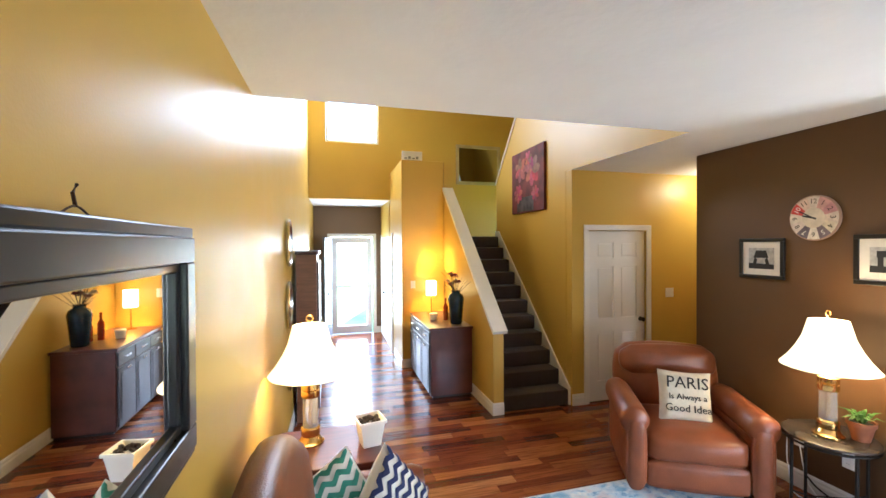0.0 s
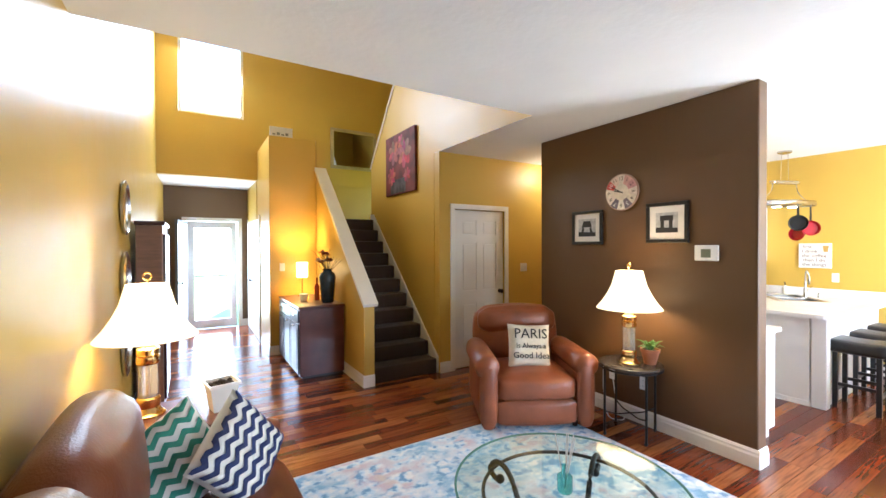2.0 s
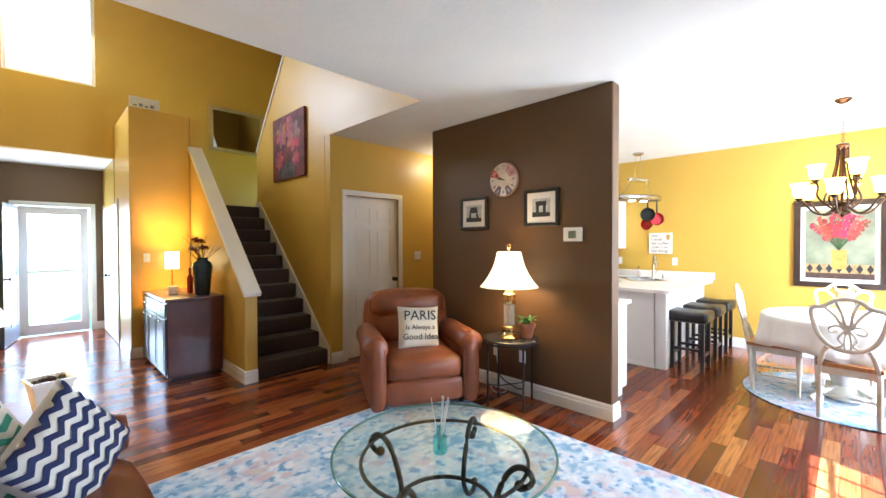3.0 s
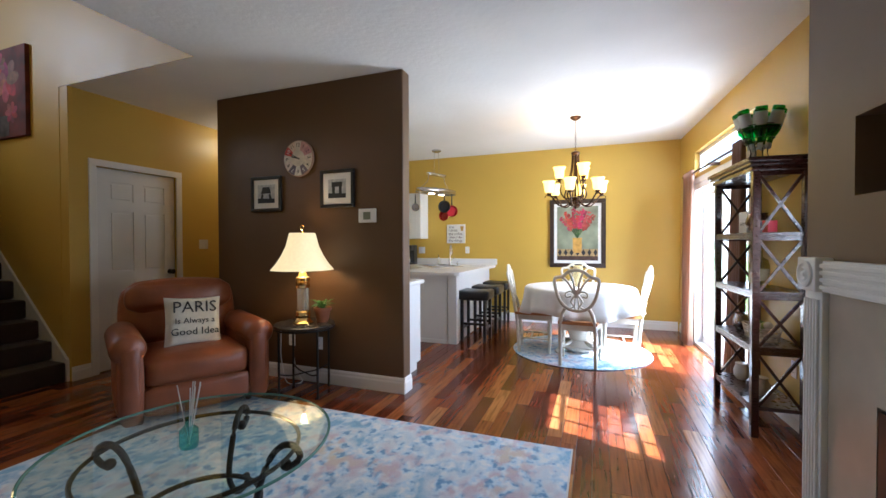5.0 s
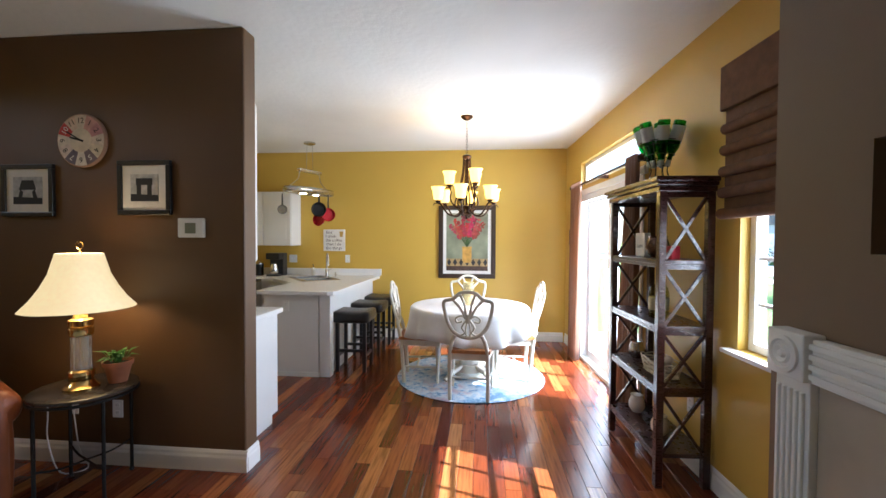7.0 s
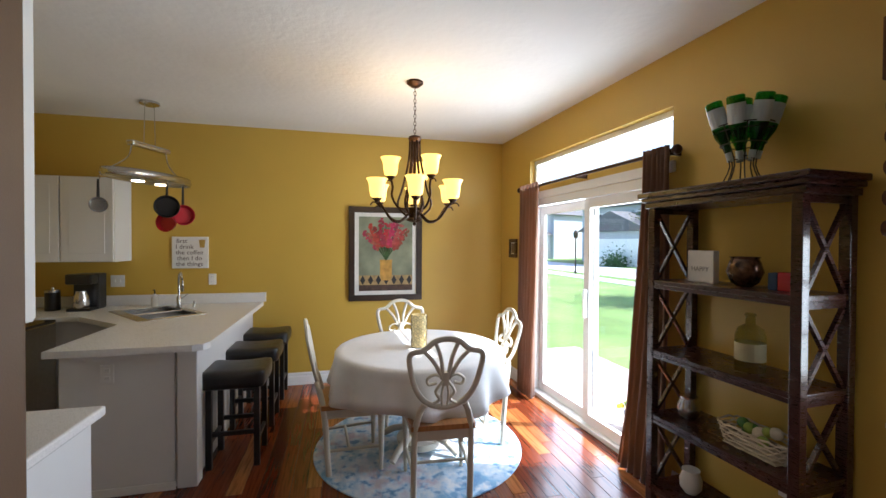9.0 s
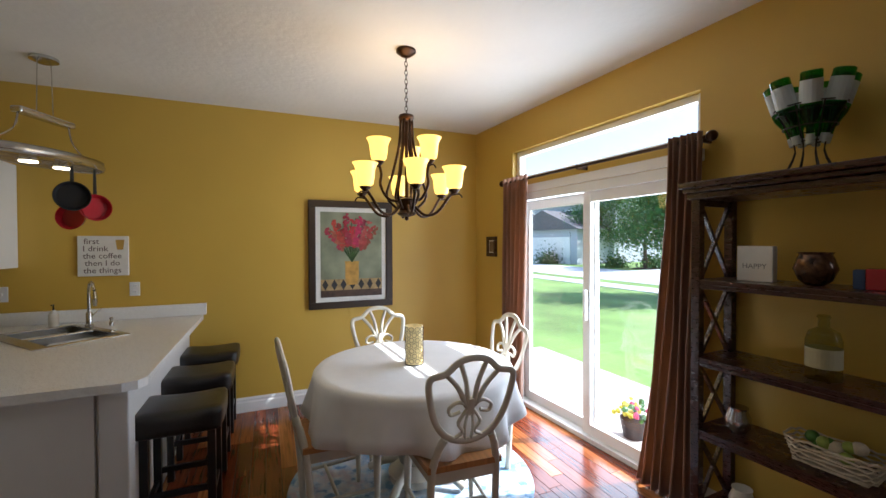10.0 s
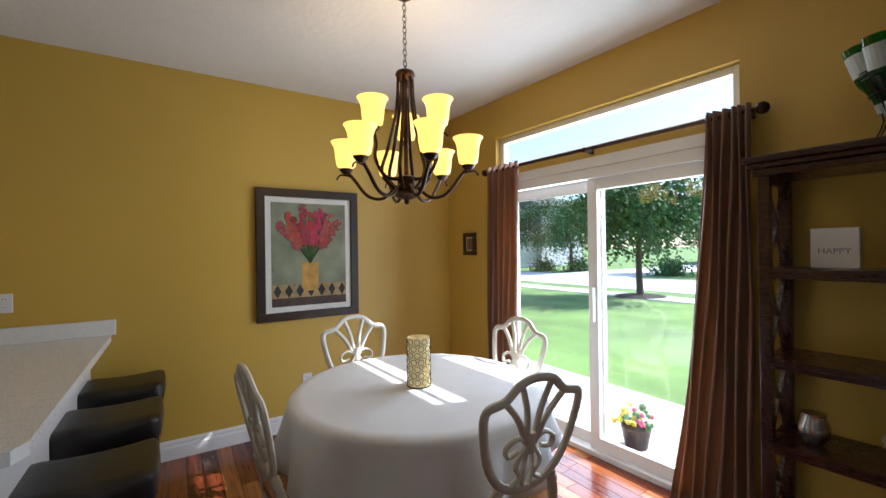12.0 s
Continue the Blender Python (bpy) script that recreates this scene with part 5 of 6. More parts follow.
def chandelier():
    c = thing("chandelier", "bronze nine-light chandelier with lit amber shades", "chandelier", pose(7.575, 2.91, 0))
    part("canopy", lathe([(0.062, 2.738), (0.062, 2.725), (0.03, 2.70), (0.008, 2.695)], 24), BRONZE, c, "", 40)
    for k in range(13):
        z = 2.695 - 0.028 * (k + 0.5)
        pts = [(0.009 * math.cos(b), 0, z + 0.019 * math.sin(b)) for b in [2 * math.pi * q / 10 for q in range(10)]]
        part("chain_link", moved(tube(pts, 0.0022, 5, None, True), pose(0, 0, 0, 0, 0, 90 * (k % 2))), BRONZE, c)
    part("crown", lathe([(0.01, 2.345), (0.045, 2.33), (0.05, 2.315), (0.042, 2.30), (0.03, 2.29)], 24), BRONZE, c, "", 40)
    part("rod", lathe([(0.012, 1.74), (0.012, 2.31)], 12), BRONZE, c)
    part("hub", lathe([(0.0, 1.665), (0.014, 1.675), (0.012, 1.69), (0.05, 1.70), (0.062, 1.712), (0.045, 1.73), (0.045, 1.79), (0.055, 1.80), (0.03, 1.81)], 24), BRONZE, c, "", 40)
    for k in range(6):
        a = 2 * math.pi * k / 6 + 0.3
        co, si = math.cos(a), math.sin(a)
        part("rib", tube(spline([(0.035 * co, 0.035 * si, 2.31), (0.045 * co, 0.045 * si, 2.15), (0.09 * co, 0.09 * si, 1.95), (0.125 * co, 0.125 * si, 1.82), (0.06 * co, 0.06 * si, 1.74)], 24), 0.009, 6), BRONZE, c, "", 60)
    shade_prof = [(0.03, 0), (0.046, 0.012), (0.053, 0.05), (0.056, 0.09), (0.062, 0.115), (0.075, 0.135), (0.072, 0.136), (0.053, 0.088), (0.045, 0.02)]
    for k in range(9):
        low = k < 6
        a = 2 * math.pi * (k / 6 if low else (k - 6) / 3) + (0.902 if low else 1.60)
        co, si = math.cos(a), math.sin(a)
        R, z = (0.31, 1.855) if low else (0.18, 2.03)
        if low:
            keys = [(0.05, 1.76), (0.12, 1.70), (0.20, 1.715), (0.27, 1.80), (R, 1.845)]
        else:
            keys = [(0.05, 1.79), (0.12, 1.80), (0.17, 1.88), (0.165, 1.95), (R, 2.02)]
        arm = part("arm", tube(spline([(r * co, r * si, h) for r, h in keys], 24), 0.009, 8), BRONZE, c, "", 60)
        part("scroll", tube(spline([(R * 0.92 * co, R * 0.92 * si, z - 0.04), ((R + 0.03) * co, (R + 0.03) * si, z - 0.03), ((R + 0.05) * co, (R + 0.05) * si, z - 0.055)], 8), 0.005, 6), BRONZE, arm)
        part("cup", lathe([(0.012, z - 0.03), (0.03, z - 0.012), (0.036, z - 0.002), (0.028, z)], 16, (R * co, R * si, 0)), BRONZE, arm, "", 40)
        bm = lathe([(r, h + z) for r, h in shade_prof], 24, (R * co, R * si, 0))
        part("shade", bm, AMBER, arm, "lit amber glass bell shade", 50)
    lamp("chandelier_glow", "POINT", pose(7.575, 2.91, 2.26), 2.6, WARM, 0.15)


chandelier()


def gladiolus(p, c, e, y):
    def flat(name, pts, m, k=0):
        bm = bmesh.new()
        bm.faces.new([bm.verts.new((u * c, y - 0.0006 * k, v * e)) for u, v in pts])
        part(name, bm, m, p)
    flat("painted_table", [(-1, -1), (1, -1), (1, -0.58), (-1, -0.58)], mat("painted_umber", (0.06, 0.03, 0.02), 0.6, var=0.4, scale=20))
    flat("painted_cloth", [(-1, -0.84), (1, -0.84), (1, -0.58), (-1, -0.58)], mat("painted_tan", (0.35, 0.24, 0.10), 0.6, var=0.3, scale=20), 1)
    for k in range(7):
        x = -0.86 + k * 0.29
        flat("painted_diamond", [(x, -0.84), (x + 0.10, -0.71), (x, -0.58), (x - 0.10, -0.71)], INK, 2)
    flat("painted_vase", [(-0.17, -0.72), (0.17, -0.72), (0.22, -0.55), (0.22, -0.22), (0.24, -0.16), (-0.24, -0.16), (-0.22, -0.22), (-0.22, -0.55)], mat("painted_ochre", (0.50, 0.28, 0.05), 0.6, var=0.3, scale=14), 3)
    r = random.Random(12)
    green = mat("painted_green", (0.05, 0.10, 0.03), 0.6, var=0.4, scale=20)
    for k in range(13):
        a = -0.95 + k * 0.158 + r.uniform(-0.05, 0.05)
        tx, tz = 1.02 * math.sin(a), r.uniform(-0.16, 0.04) + 0.93 * math.cos(a) ** 0.7
        bm = tube([(0, y - 0.002, -0.18 * e), (tx * c * 0.6, y - 0.002, (-0.18 + (tz + 0.18) * 0.7) * e), (tx * c, y - 0.002, tz * e)], 0.004, 5)
        part("painted_stem", bm, green, p)
        bm = bmesh.new()
        for q in range(24):
            f = r.uniform(0.40, 1.0)
            blob(bm, (tx * f + r.uniform(-0.06, 0.06)) * c, (-0.18 + (tz + 0.18) * f + r.uniform(-0.03, 0.03)) * e, r.uniform(0.009, 0.015) + 0.01 * (1.0 - f), y - 0.003 - 0.0001 * q - 0.0015 * (k % 3), 8, 1.5, r.uniform(0, 3))
        part("painted_blossom", bm, mat("painted_scarlet", (r.uniform(0.22, 0.55), r.uniform(0.01, 0.09), r.uniform(0.015, 0.08)), 0.6, var=0.3, scale=30), p)


picture("framed_painting", "dark framed painting of red gladioli in vase", WESTFACE(EX - 0.001, 2.955, 1.415), 0.82, 1.05, 0.065, mat("dark_wood_frame", (0.03, 0.016, 0.01), 0.4, var=0.3), 0.045, mat("painted_sage", (0.22, 0.24, 0.16), 0.7, var=0.35, scale=5), gladiolus, 0.04)

sg = thing("coffee_sign", "white square sign with brown handwritten words", "sign", WESTFACE(EX - 0.001, 4.93, 1.43))
part("board", box(-0.165, 0.165, -0.02, 0, -0.16, 0.16, 0.004), PAPER, sg)
brown_ink = mat("brown_ink", (0.07, 0.035, 0.03), 0.7, var=0)
for k, words in enumerate(("first", "I drink", "the coffee", "then I do", "the things")):
    text_part(words, 0.062, pose(-0.075 if k == 0 else (-0.05 if k == 1 else -0.005), -0.0206, 0.115 - 0.058 * k, 90, 0, 0), brown_ink, sg, "lettering", 0.0005)
part("painted_cup", prism([(0.09, 0.05), (0.13, 0.05), (0.14, 0.13), (0.08, 0.13)], 1, -0.022, -0.0202), mat("painted_gold", (0.45, 0.28, 0.06), 0.5), sg)
picture("framed_keepsake", "small dark square frame on yellow wall", pose(8.86, SY + 0.001, 1.485, 0, 0, 180), 0.18, 0.21, 0.04, ESPRESSO, 0.01, TAUPE)

# curtains and rod
rod = thing("curtain_rod", "dark bronze curtain rod with ball finials", "curtain rod", pose(7.54, SY + 0.10, 2.095))
part("pole", tube([(-0.96, 0, 0), (0.97, 0, 0)], 0.012, 10), BRONZE, rod)
for x in (-0.985, 0.995):
    own = bmesh.new()
    bmesh.ops.create_uvsphere(own, u_segments=16, v_segments=10, radius=0.03)
    part("finial", moved(own, pose(x, 0, 0)), BRONZE, rod, "", 60)
for x in (-0.92, 0.0, 0.93):
    part("bracket", box(x - 0.008, x + 0.008, -0.098, 0.01, -0.02, 0.016, 0.003), BRONZE, rod)


def curtain(x0, x1, x2, x3, label):
    bm = bmesh.new()
    n, rows = 90, []
    for j in range(17):
        f = j / 16
        z = 2.13 - f * 2.115
        pinch = math.sin(math.pi * min(1, f * 1.1)) * 0.25
        a = x0 + (x2 - x0) * f ** 1.6
        b = x1 + (x3 - x1) * f ** 1.6
        row = []
        for i in range(n + 1):
            u = i / n
            w = math.sin(u * 2 * math.pi * 6.0 + 0.5 * math.sin(3 * f + u * 4))
            row.append(bm.verts.new((a + (b - a) * u + 0.006 * math.sin(9 * f + 11 * u), SY + 0.105 + 0.034 * w * (0.75 + 0.35 * f), z)))
        rows.append(row)
    for a, b in zip(rows, rows[1:]):
        for i in range(n):
            bm.faces.new((a[i], a[i + 1], b[i + 1], b[i]))
    c = thing("curtain", label, "curtain", None, "patio door curtains")
    ob = part("cloth", bm, CURTAIN, c, "", 70)
    mod = ob.modifiers.new("thick", "SOLIDIFY")
    mod.thickness = 0.003
    for k in range(6):
        u = (k + 0.5) / 6
        x = x0 + (x1 - x0) * u
        pts = [(x, SY + 0.10 + 0.02 * math.cos(b), 2.09 + 0.02 * math.sin(b)) for b in [2 * math.pi * q / 12 for q in range(12)]]
        part("grommet", tube(pts, 0.004, 5, None, True), BRONZE, c)


curtain(6.60, 6.81, 6.60, 7.00, "taupe striped satin curtain gathered beside patio door")
curtain(8.13, 8.52, 8.22, 8.52, "taupe striped satin curtain drawn aside, sunlit")

# roman shade
rs = thing("roman_shade", "brown cloth roman shade, half raised", "window blind", pose(5.185, SY, 0))
part("valance", box(-0.47, 0.47, 0.012, 0.07, 2.16, 2.40, 0.006), SHADECL, rs)
for k in range(5):
    z = 1.60 + k * 0.115
    bm = tube(spline([(-0.455, 0.06 - 0.004 * k, z), (0.455, 0.06 - 0.004 * k, z)], 6), 0.03, 10)
    box(-0.455, 0.455, 0.02, 0.045, z, z + 0.11, 0.004, bm)
    part("fold", bm, SHADECL, rs, "", 60)


def bookcase():
    b = thing("bookcase", "dark espresso open bookcase with crossed side panels", "bookcase", pose(5.74, SY + 0.025, 0))
    W, D = 0.77, 0.315
    for x in (0, W - 0.042):
        for y in (0, D - 0.042):
            part("post", box(x, x + 0.042, y, y + 0.042, 0, 1.76, 0.003), ESPRESSO, b)
    bm = box(-0.015, W + 0.015, -0.0, D + 0.012, 1.735, 1.765, 0.004)
    box(-0.03, W + 0.03, 0, D + 0.025, 1.768, 1.79, 0.005, bm), box(-0.045, W + 0.045, 0, D + 0.04, 1.79, 1.82, 0.006, bm)
    part("cornice", bm, ESPRESSO, b)
    zs = [0.18, 0.57, 0.93, 1.315, 1.735]
    for z in zs[:4]:
        s = part("shelf", box(0.004, W - 0.004, 0.004, D - 0.004, z, z + 0.024, 0.003), ESPRESSO, b)
        part("shelf_lip", box(0.044, W - 0.044, D - 0.022, D - 0.002, z - 0.02, z, 0.002), ESPRESSO, s)
    for x in (0.012, W - 0.030):
        for z0, z1 in zip(zs, zs[1:]):
            bot, top = z0 + 0.024, z1 - 0.001
            part("side_rail", box(x, x + 0.018, 0.042, D - 0.042, top - 0.03, top), ESPRESSO, b)
            for s in (0, 1):
                y0, y1 = (0.042, D - 0.042) if s else (D - 0.042, 0.042)
                part("cross_slat", tube([(x + 0.009, y0, bot), (x + 0.009, y1, top - 0.03)], 0.012, 4), ESPRESSO, b)


bookcase()


def bottle_basket():
    b = thing("bottle_rack", "wire basket of upturned green bottles on bookcase", "wine rack", pose(6.10, SY + 0.18, 1.821))
    ring = lambda r, z, t=0.003: tube([(r * math.cos(a), r * math.sin(a), z) for a in [2 * math.pi * k / 28 for k in range(28)]], t, 5, None, True)
    for r, z in ((0.045, 0.13), (0.09, 0.19), (0.112, 0.25), (0.12, 0.275)):
        part("wire_ring", ring(r, z), IRON, b)
    for k in range(8):
        a = 2 * math.pi * k / 8
        co, si = math.cos(a), math.sin(a)
        part("wire_rib", tube(spline([(0.085 * co, 0.085 * si, 0), (0.05 * co, 0.05 * si, 0.09), (0.075 * co, 0.075 * si, 0.17), (0.12 * co, 0.12 * si, 0.275)], 14), 0.003, 5), IRON, b)
    label_m = mat("pale_label", (0.5, 0.55, 0.55), 0.6, var=0.1)
    for k in range(8):
        a = 2 * math.pi * k / 7 + 0.2
        tilt = 16 if k < 7 else 0
        R = 0.055 if k < 7 else 0
        m = pose(R * math.cos(a), R * math.sin(a), 0.13, 0, 0, math.degrees(a)) @ pose(0, 0, 0, 0, tilt, 0)
        bm = lathe([(0.012, 0), (0.013, 0.06), (0.034, 0.12), (0.036, 0.14), (0.036, 0.27), (0.03, 0.275)], 16)
        bt = part("bottle", moved(bm, m), GREENG, b, "green glass bottle", 40)
        part("label", moved(lathe([(0.0365, 0.15), (0.0368, 0.152), (0.0368, 0.238), (0.0365, 0.24)], 16), m), label_m, bt)
        part("cap", moved(lathe([(0.015, -0.01), (0.015, 0.025)], 10), m), label_m, bt)


bottle_basket()
hp = thing("happy_sign", "small cream block sign reading HAPPY on shelf", "sign", pose(6.29, SY + 0.195, 1.34, 0, 0, 180))
part("block", box(-0.075, 0.075, -0.02, 0.02, 0, 0.165, 0.004), PAPER, hp)
text_part("HAPPY", 0.034, pose(0, -0.0206, 0.07, 90), GREYP, hp, "lettering", 0.0005)
gb = thing("glass_bowl", "mottled bronze mosaic glass bowl on shelf", "bowl", pose(6.07, SY + 0.195, 1.34))
part("body", lathe([(0.03, 0), (0.055, 0.02), (0.075, 0.07), (0.062, 0.115), (0.055, 0.13), (0.062, 0.14), (0.055, 0.14), (0.05, 0.12)], 24), mat("mosaic_bronze", (0.10, 0.05, 0.025), 0.15, 0.5, var=0.8, scale=45), gb, "", 40)
bx = thing("small_box", "small red and blue box on shelf", "box", pose(5.88, SY + 0.195, 1.34, 0, 0, 12))
part("red_half", box(-0.03, 0.03, -0.03, 0.03, 0, 0.08, 0.003), REDM, bx)
part("blue_half", box(0.031, 0.065, -0.03, 0.03, 0, 0.075, 0.003), mat("blue_card", (0.03, 0.06, 0.14), 0.6), bx)
jg = thing("glass_jug", "pale yellow-green glass jug on shelf", "jug", pose(6.04, SY + 0.195, 0.955))
part("body", lathe([(0.058, 0), (0.06, 0.01), (0.06, 0.16), (0.05, 0.195), (0.02, 0.215), (0.018, 0.25), (0.024, 0.255), (0.02, 0.265)], 28), PALEG, jg, "", 40)
part("label", lathe([(0.0605, 0.05), (0.0607, 0.052), (0.0607, 0.128), (0.0605, 0.13)], 28), mat("faded_label", (0.35, 0.30, 0.16), 0.7), jg)


def basket(m):
    b = thing("wicker_basket", "pale woven basket of small fruit on shelf", "basket", m)
    for k in range(6):
        z = 0.01 + k * 0.017
        w = 0.13 + 0.006 * k
        pts = [(w * math.copysign(abs(math.cos(a)) ** 0.5, math.cos(a)), 0.5 * w * math.copysign(abs(math.sin(a)) ** 0.5, math.sin(a)), z + 0.004 * math.sin(12 * a + k * math.pi)) for a in [2 * math.pi * q / 48 for q in range(48)]]
        part("weave", tube(pts, 0.005, 5, None, True), WICKER, b)
    part("bottom", box(-0.12, 0.12, -0.06, 0.06, 0.001, 0.008), WICKER, b)
    r = random.Random(8)
    for k in range(9):
        own = bmesh.new()
        bmesh.ops.create_icosphere(own, subdivisions=2, radius=r.uniform(0.024, 0.034))
        part("fruit", moved(own, pose(r.uniform(-0.09, 0.09), r.uniform(-0.03, 0.03), 0.06 + r.uniform(0, 0.05))), (LEAF, mat("lime_skin", (0.25, 0.32, 0.05), 0.4), WICKER)[k % 3], b, "", 60)


basket(pose(6.00, SY + 0.195, 0.595))
for x, z, col in ((6.42, 0.595, STEEL), (6.40, 0.205, CERAM), (6.05, 0.205, WICKER)):
    jr = thing("jar", "small round jar on bookcase shelf", "jar", pose(x - 0.055, SY + 0.195, z))
    part("body", lathe([(0.03, 0), (0.052, 0.03), (0.055, 0.07), (0.04, 0.11), (0.044, 0.125), (0.036, 0.125)], 22), col, jr, "", 40)

GARDEN_SIDE = {"wall_south", "window_1", "window_2", "door_5", "framed_keepsake", "curtain_rod", "curtain", "roman_shade", "bookcase", "bottle_rack", "happy_sign", "glass_bowl", "small_box", "glass_jug", "wicker_basket", "jar"}
for ob in [o for o in scene.objects if not o.parent]:
    if ob.name.split(".")[0] in GARDEN_SIDE:
        turned(ob, SOUTH)
    elif ob.name.split(".")[0] in {"chimney_breast", "fireplace_surround", "plant_pot", "framed_print"}:
        turned(ob, HEARTH)

# ---- kitchen ----
def base_cabinet(name, label, x0, x1, y0, y1, face=None):
    c = thing(name, label, "cabinet", pose(x0, y0, 0))
    part("body", box(0, x1 - x0, 0, y1 - y0, 0.09, 0.868, 0.003), CABW, c)
    part("toe_kick", box(0.03, x1 - x0 - 0.03, 0.03, y1 - y0 - 0.03, 0, 0.09), CABW, c)
    return c


c = base_cabinet("base_cabinet", "white kitchen base cabinet behind brown wall", 5.795, 6.34, 4.35, 6.28)
solid("countertop", box(5.793, 6.37, 4.315, 6.29, 0.870, 0.908, 0.008), COUNTER, "white laminate countertop on base cabinet", "countertop")
pn = thing("peninsula_cabinet", "white kitchen peninsula base with corner post", "cabinet", pose(7.385, 4.345, 0))
part("body", box(0.03, 1.80, 0, 0.70, 0.0, 0.868, 0.003), CABW, pn)
part("end_panel", box(0.008, 0.029, 0.10, 0.70, 0.05, 0.868, 0.002), CABW, pn)
part("corner_post", box(0, 0.10, -0.03, 0.085, 0, 0.868, 0.006), CABW, pn)
part("base_strip", box(-0.006, 0.006, 0.09, 0.70, 0, 0.05, 0.003), WHITE, pn)
e = base_cabinet("base_cabinet", "white kitchen base cabinet along yellow wall", 8.60, EX - 0.01, 5.104, 6.28)
ct = [(7.31, 4.32), (7.33, 4.265), (7.39, 4.24), (9.19, 4.24), (9.19, 6.29), (8.56, 6.29), (8.56, 5.56), (8.12, 5.08), (7.31, 5.08)]
SINK = pose(8.64, 5.02, 0.9105, 0, 0, 39)
bm = bmesh.new()
for loop in (ct, [(SINK @ Vector((u, v, 0))).to_2d() for u, v in ((-0.36, -0.23), (0.36, -0.23), (0.36, 0.20), (-0.36, 0.20))]):
    vs = [bm.verts.new((p[0], p[1], 0.910)) for p in loop]
    for a, b in zip(vs, vs[1:] + vs[:1]):
        bm.edges.new((a, b))
bmesh.ops.triangle_fill(bm, edges=bm.edges[:], use_beauty=True)
low = bmesh.ops.extrude_face_region(bm, geom=bm.faces[:])["geom"]
for v in [v for v in low if isinstance(v, bmesh.types.BMVert)]:
    v.co.z = 0.870
top = solid("countertop", bm, COUNTER, "white laminate peninsula countertop with sink", "countertop")
solid("backsplash", box(9.172, 9.197, 4.215, 6.28, 0.911, 1.01, 0.003), COUNTER, "white laminate backsplash strip", "backsplash")
outlet("wall_outlet", WESTFACE(7.392, 4.80, 0.74))

sk = thing("kitchen_sink", "double stainless steel kitchen sink set in counter", "sink", SINK)
bm = box(-0.39, 0.39, 0.17, 0.25, 0, 0.006, 0.002)
box(-0.39, 0.39, -0.25, -0.20, 0, 0.006, 0.002, bm), box(-0.39, -0.34, -0.20, 0.17, 0, 0.006, 0.002, bm), box(0.34, 0.39, -0.20, 0.17, 0, 0.006, 0.002, bm), box(-0.018, 0.018, -0.20, 0.17, -0.006, 0.004, 0.002, bm)
part("rim", bm, STEEL, sk)
BASIN = mat("basin_steel", (0.34, 0.35, 0.36), 0.22, 1.0, var=0.15, scale=12)
for x0, x1 in ((-0.34, -0.018), (0.018, 0.34)):
    bm = box(x0, x1, -0.20, 0.17, -0.155, -0.15)
    for a, b, c, d in ((x0, x0 + 0.004, -0.196, 0.166), (x1 - 0.004, x1, -0.196, 0.166), (x0, x1, -0.20, -0.196), (x0, x1, 0.166, 0.17)):
        box(a, b, c, d, -0.15, -0.0005, 0, bm)
    part("bowl", bm, BASIN, sk)
fc = thing("faucet", "curved brushed steel pull-down kitchen faucet", "faucet", pose(8.94, 4.95, 0.911, 0, 0, 39))
part("base", lathe([(0.026, 0), (0.026, 0.015), (0.02, 0.02), (0.02, 0.10), (0.012, 0.11)], 20), STEEL, fc, "", 40)
part("spout", tube(spline([(0, 0, 0.10), (0, 0, 0.24), (-0.04, 0.01, 0.32), (-0.10, 0.02, 0.33), (-0.16, 0.03, 0.28), (-0.18, 0.035, 0.22)], 30), 0.011, 10), STEEL, fc, "", 60)
part("handle", tube([(0.0, -0.02, 0.08), (0.03, -0.09, 0.12)], 0.006, 8), STEEL, fc)
part("sprayer", lathe([(0.012, 0), (0.016, 0.05)], 12, (-0.182, 0.036, 0.17)), STEEL, fc)
sd = thing("soap_dispenser", "white soap bottle with black pump", "soap bottle", pose(9.06, 5.20, 0.911))
part("bottle", lathe([(0.03, 0), (0.032, 0.09), (0.015, 0.11), (0.012, 0.12)], 18), CERAM, sd, "", 40)
part("pump", tube([(0, 0, 0.12), (0, 0, 0.16), (-0.03, 0, 0.16)], 0.006, 6), DARKP, sd)
dp = thing("sink_pump", "small steel soap pump beside faucet", "soap pump", pose(8.88, 4.80, 0.916))
part("stem", lathe([(0.014, 0), (0.014, 0.03), (0.008, 0.035), (0.012, 0.06), (0, 0.065)], 12), STEEL, dp, "", 40)

cm = thing("coffee_maker", "black drip coffee maker with steel carafe", "coffee maker", pose(8.95, 5.72, 0.911))
part("body", box(0.02, 0.16, -0.10, 0.10, 0, 0.33, 0.012), DARKP, cm)
part("hood", box(-0.10, 0.02, -0.10, 0.10, 0.24, 0.33, 0.012), DARKP, cm)
part("plate", box(-0.10, 0.02, -0.09, 0.09, 0, 0.025, 0.004), DARKP, cm)
part("carafe", lathe([(0.05, 0.026), (0.062, 0.06), (0.055, 0.13), (0.04, 0.17), (0.042, 0.18)], 20, (-0.045, 0, 0)), STEEL, cm, "steel carafe", 40)
cn = thing("canister", "black lidded kitchen canister", "canister", pose(8.98, 5.98, 0.911))
part("body", lathe([(0.055, 0), (0.055, 0.16), (0.05, 0.165)], 20), DARKP, cn, "", 40)
part("lid", lathe([(0.057, 0.166), (0.057, 0.185), (0.012, 0.19), (0.012, 0.21)], 20), STEEL, cn, "", 40)


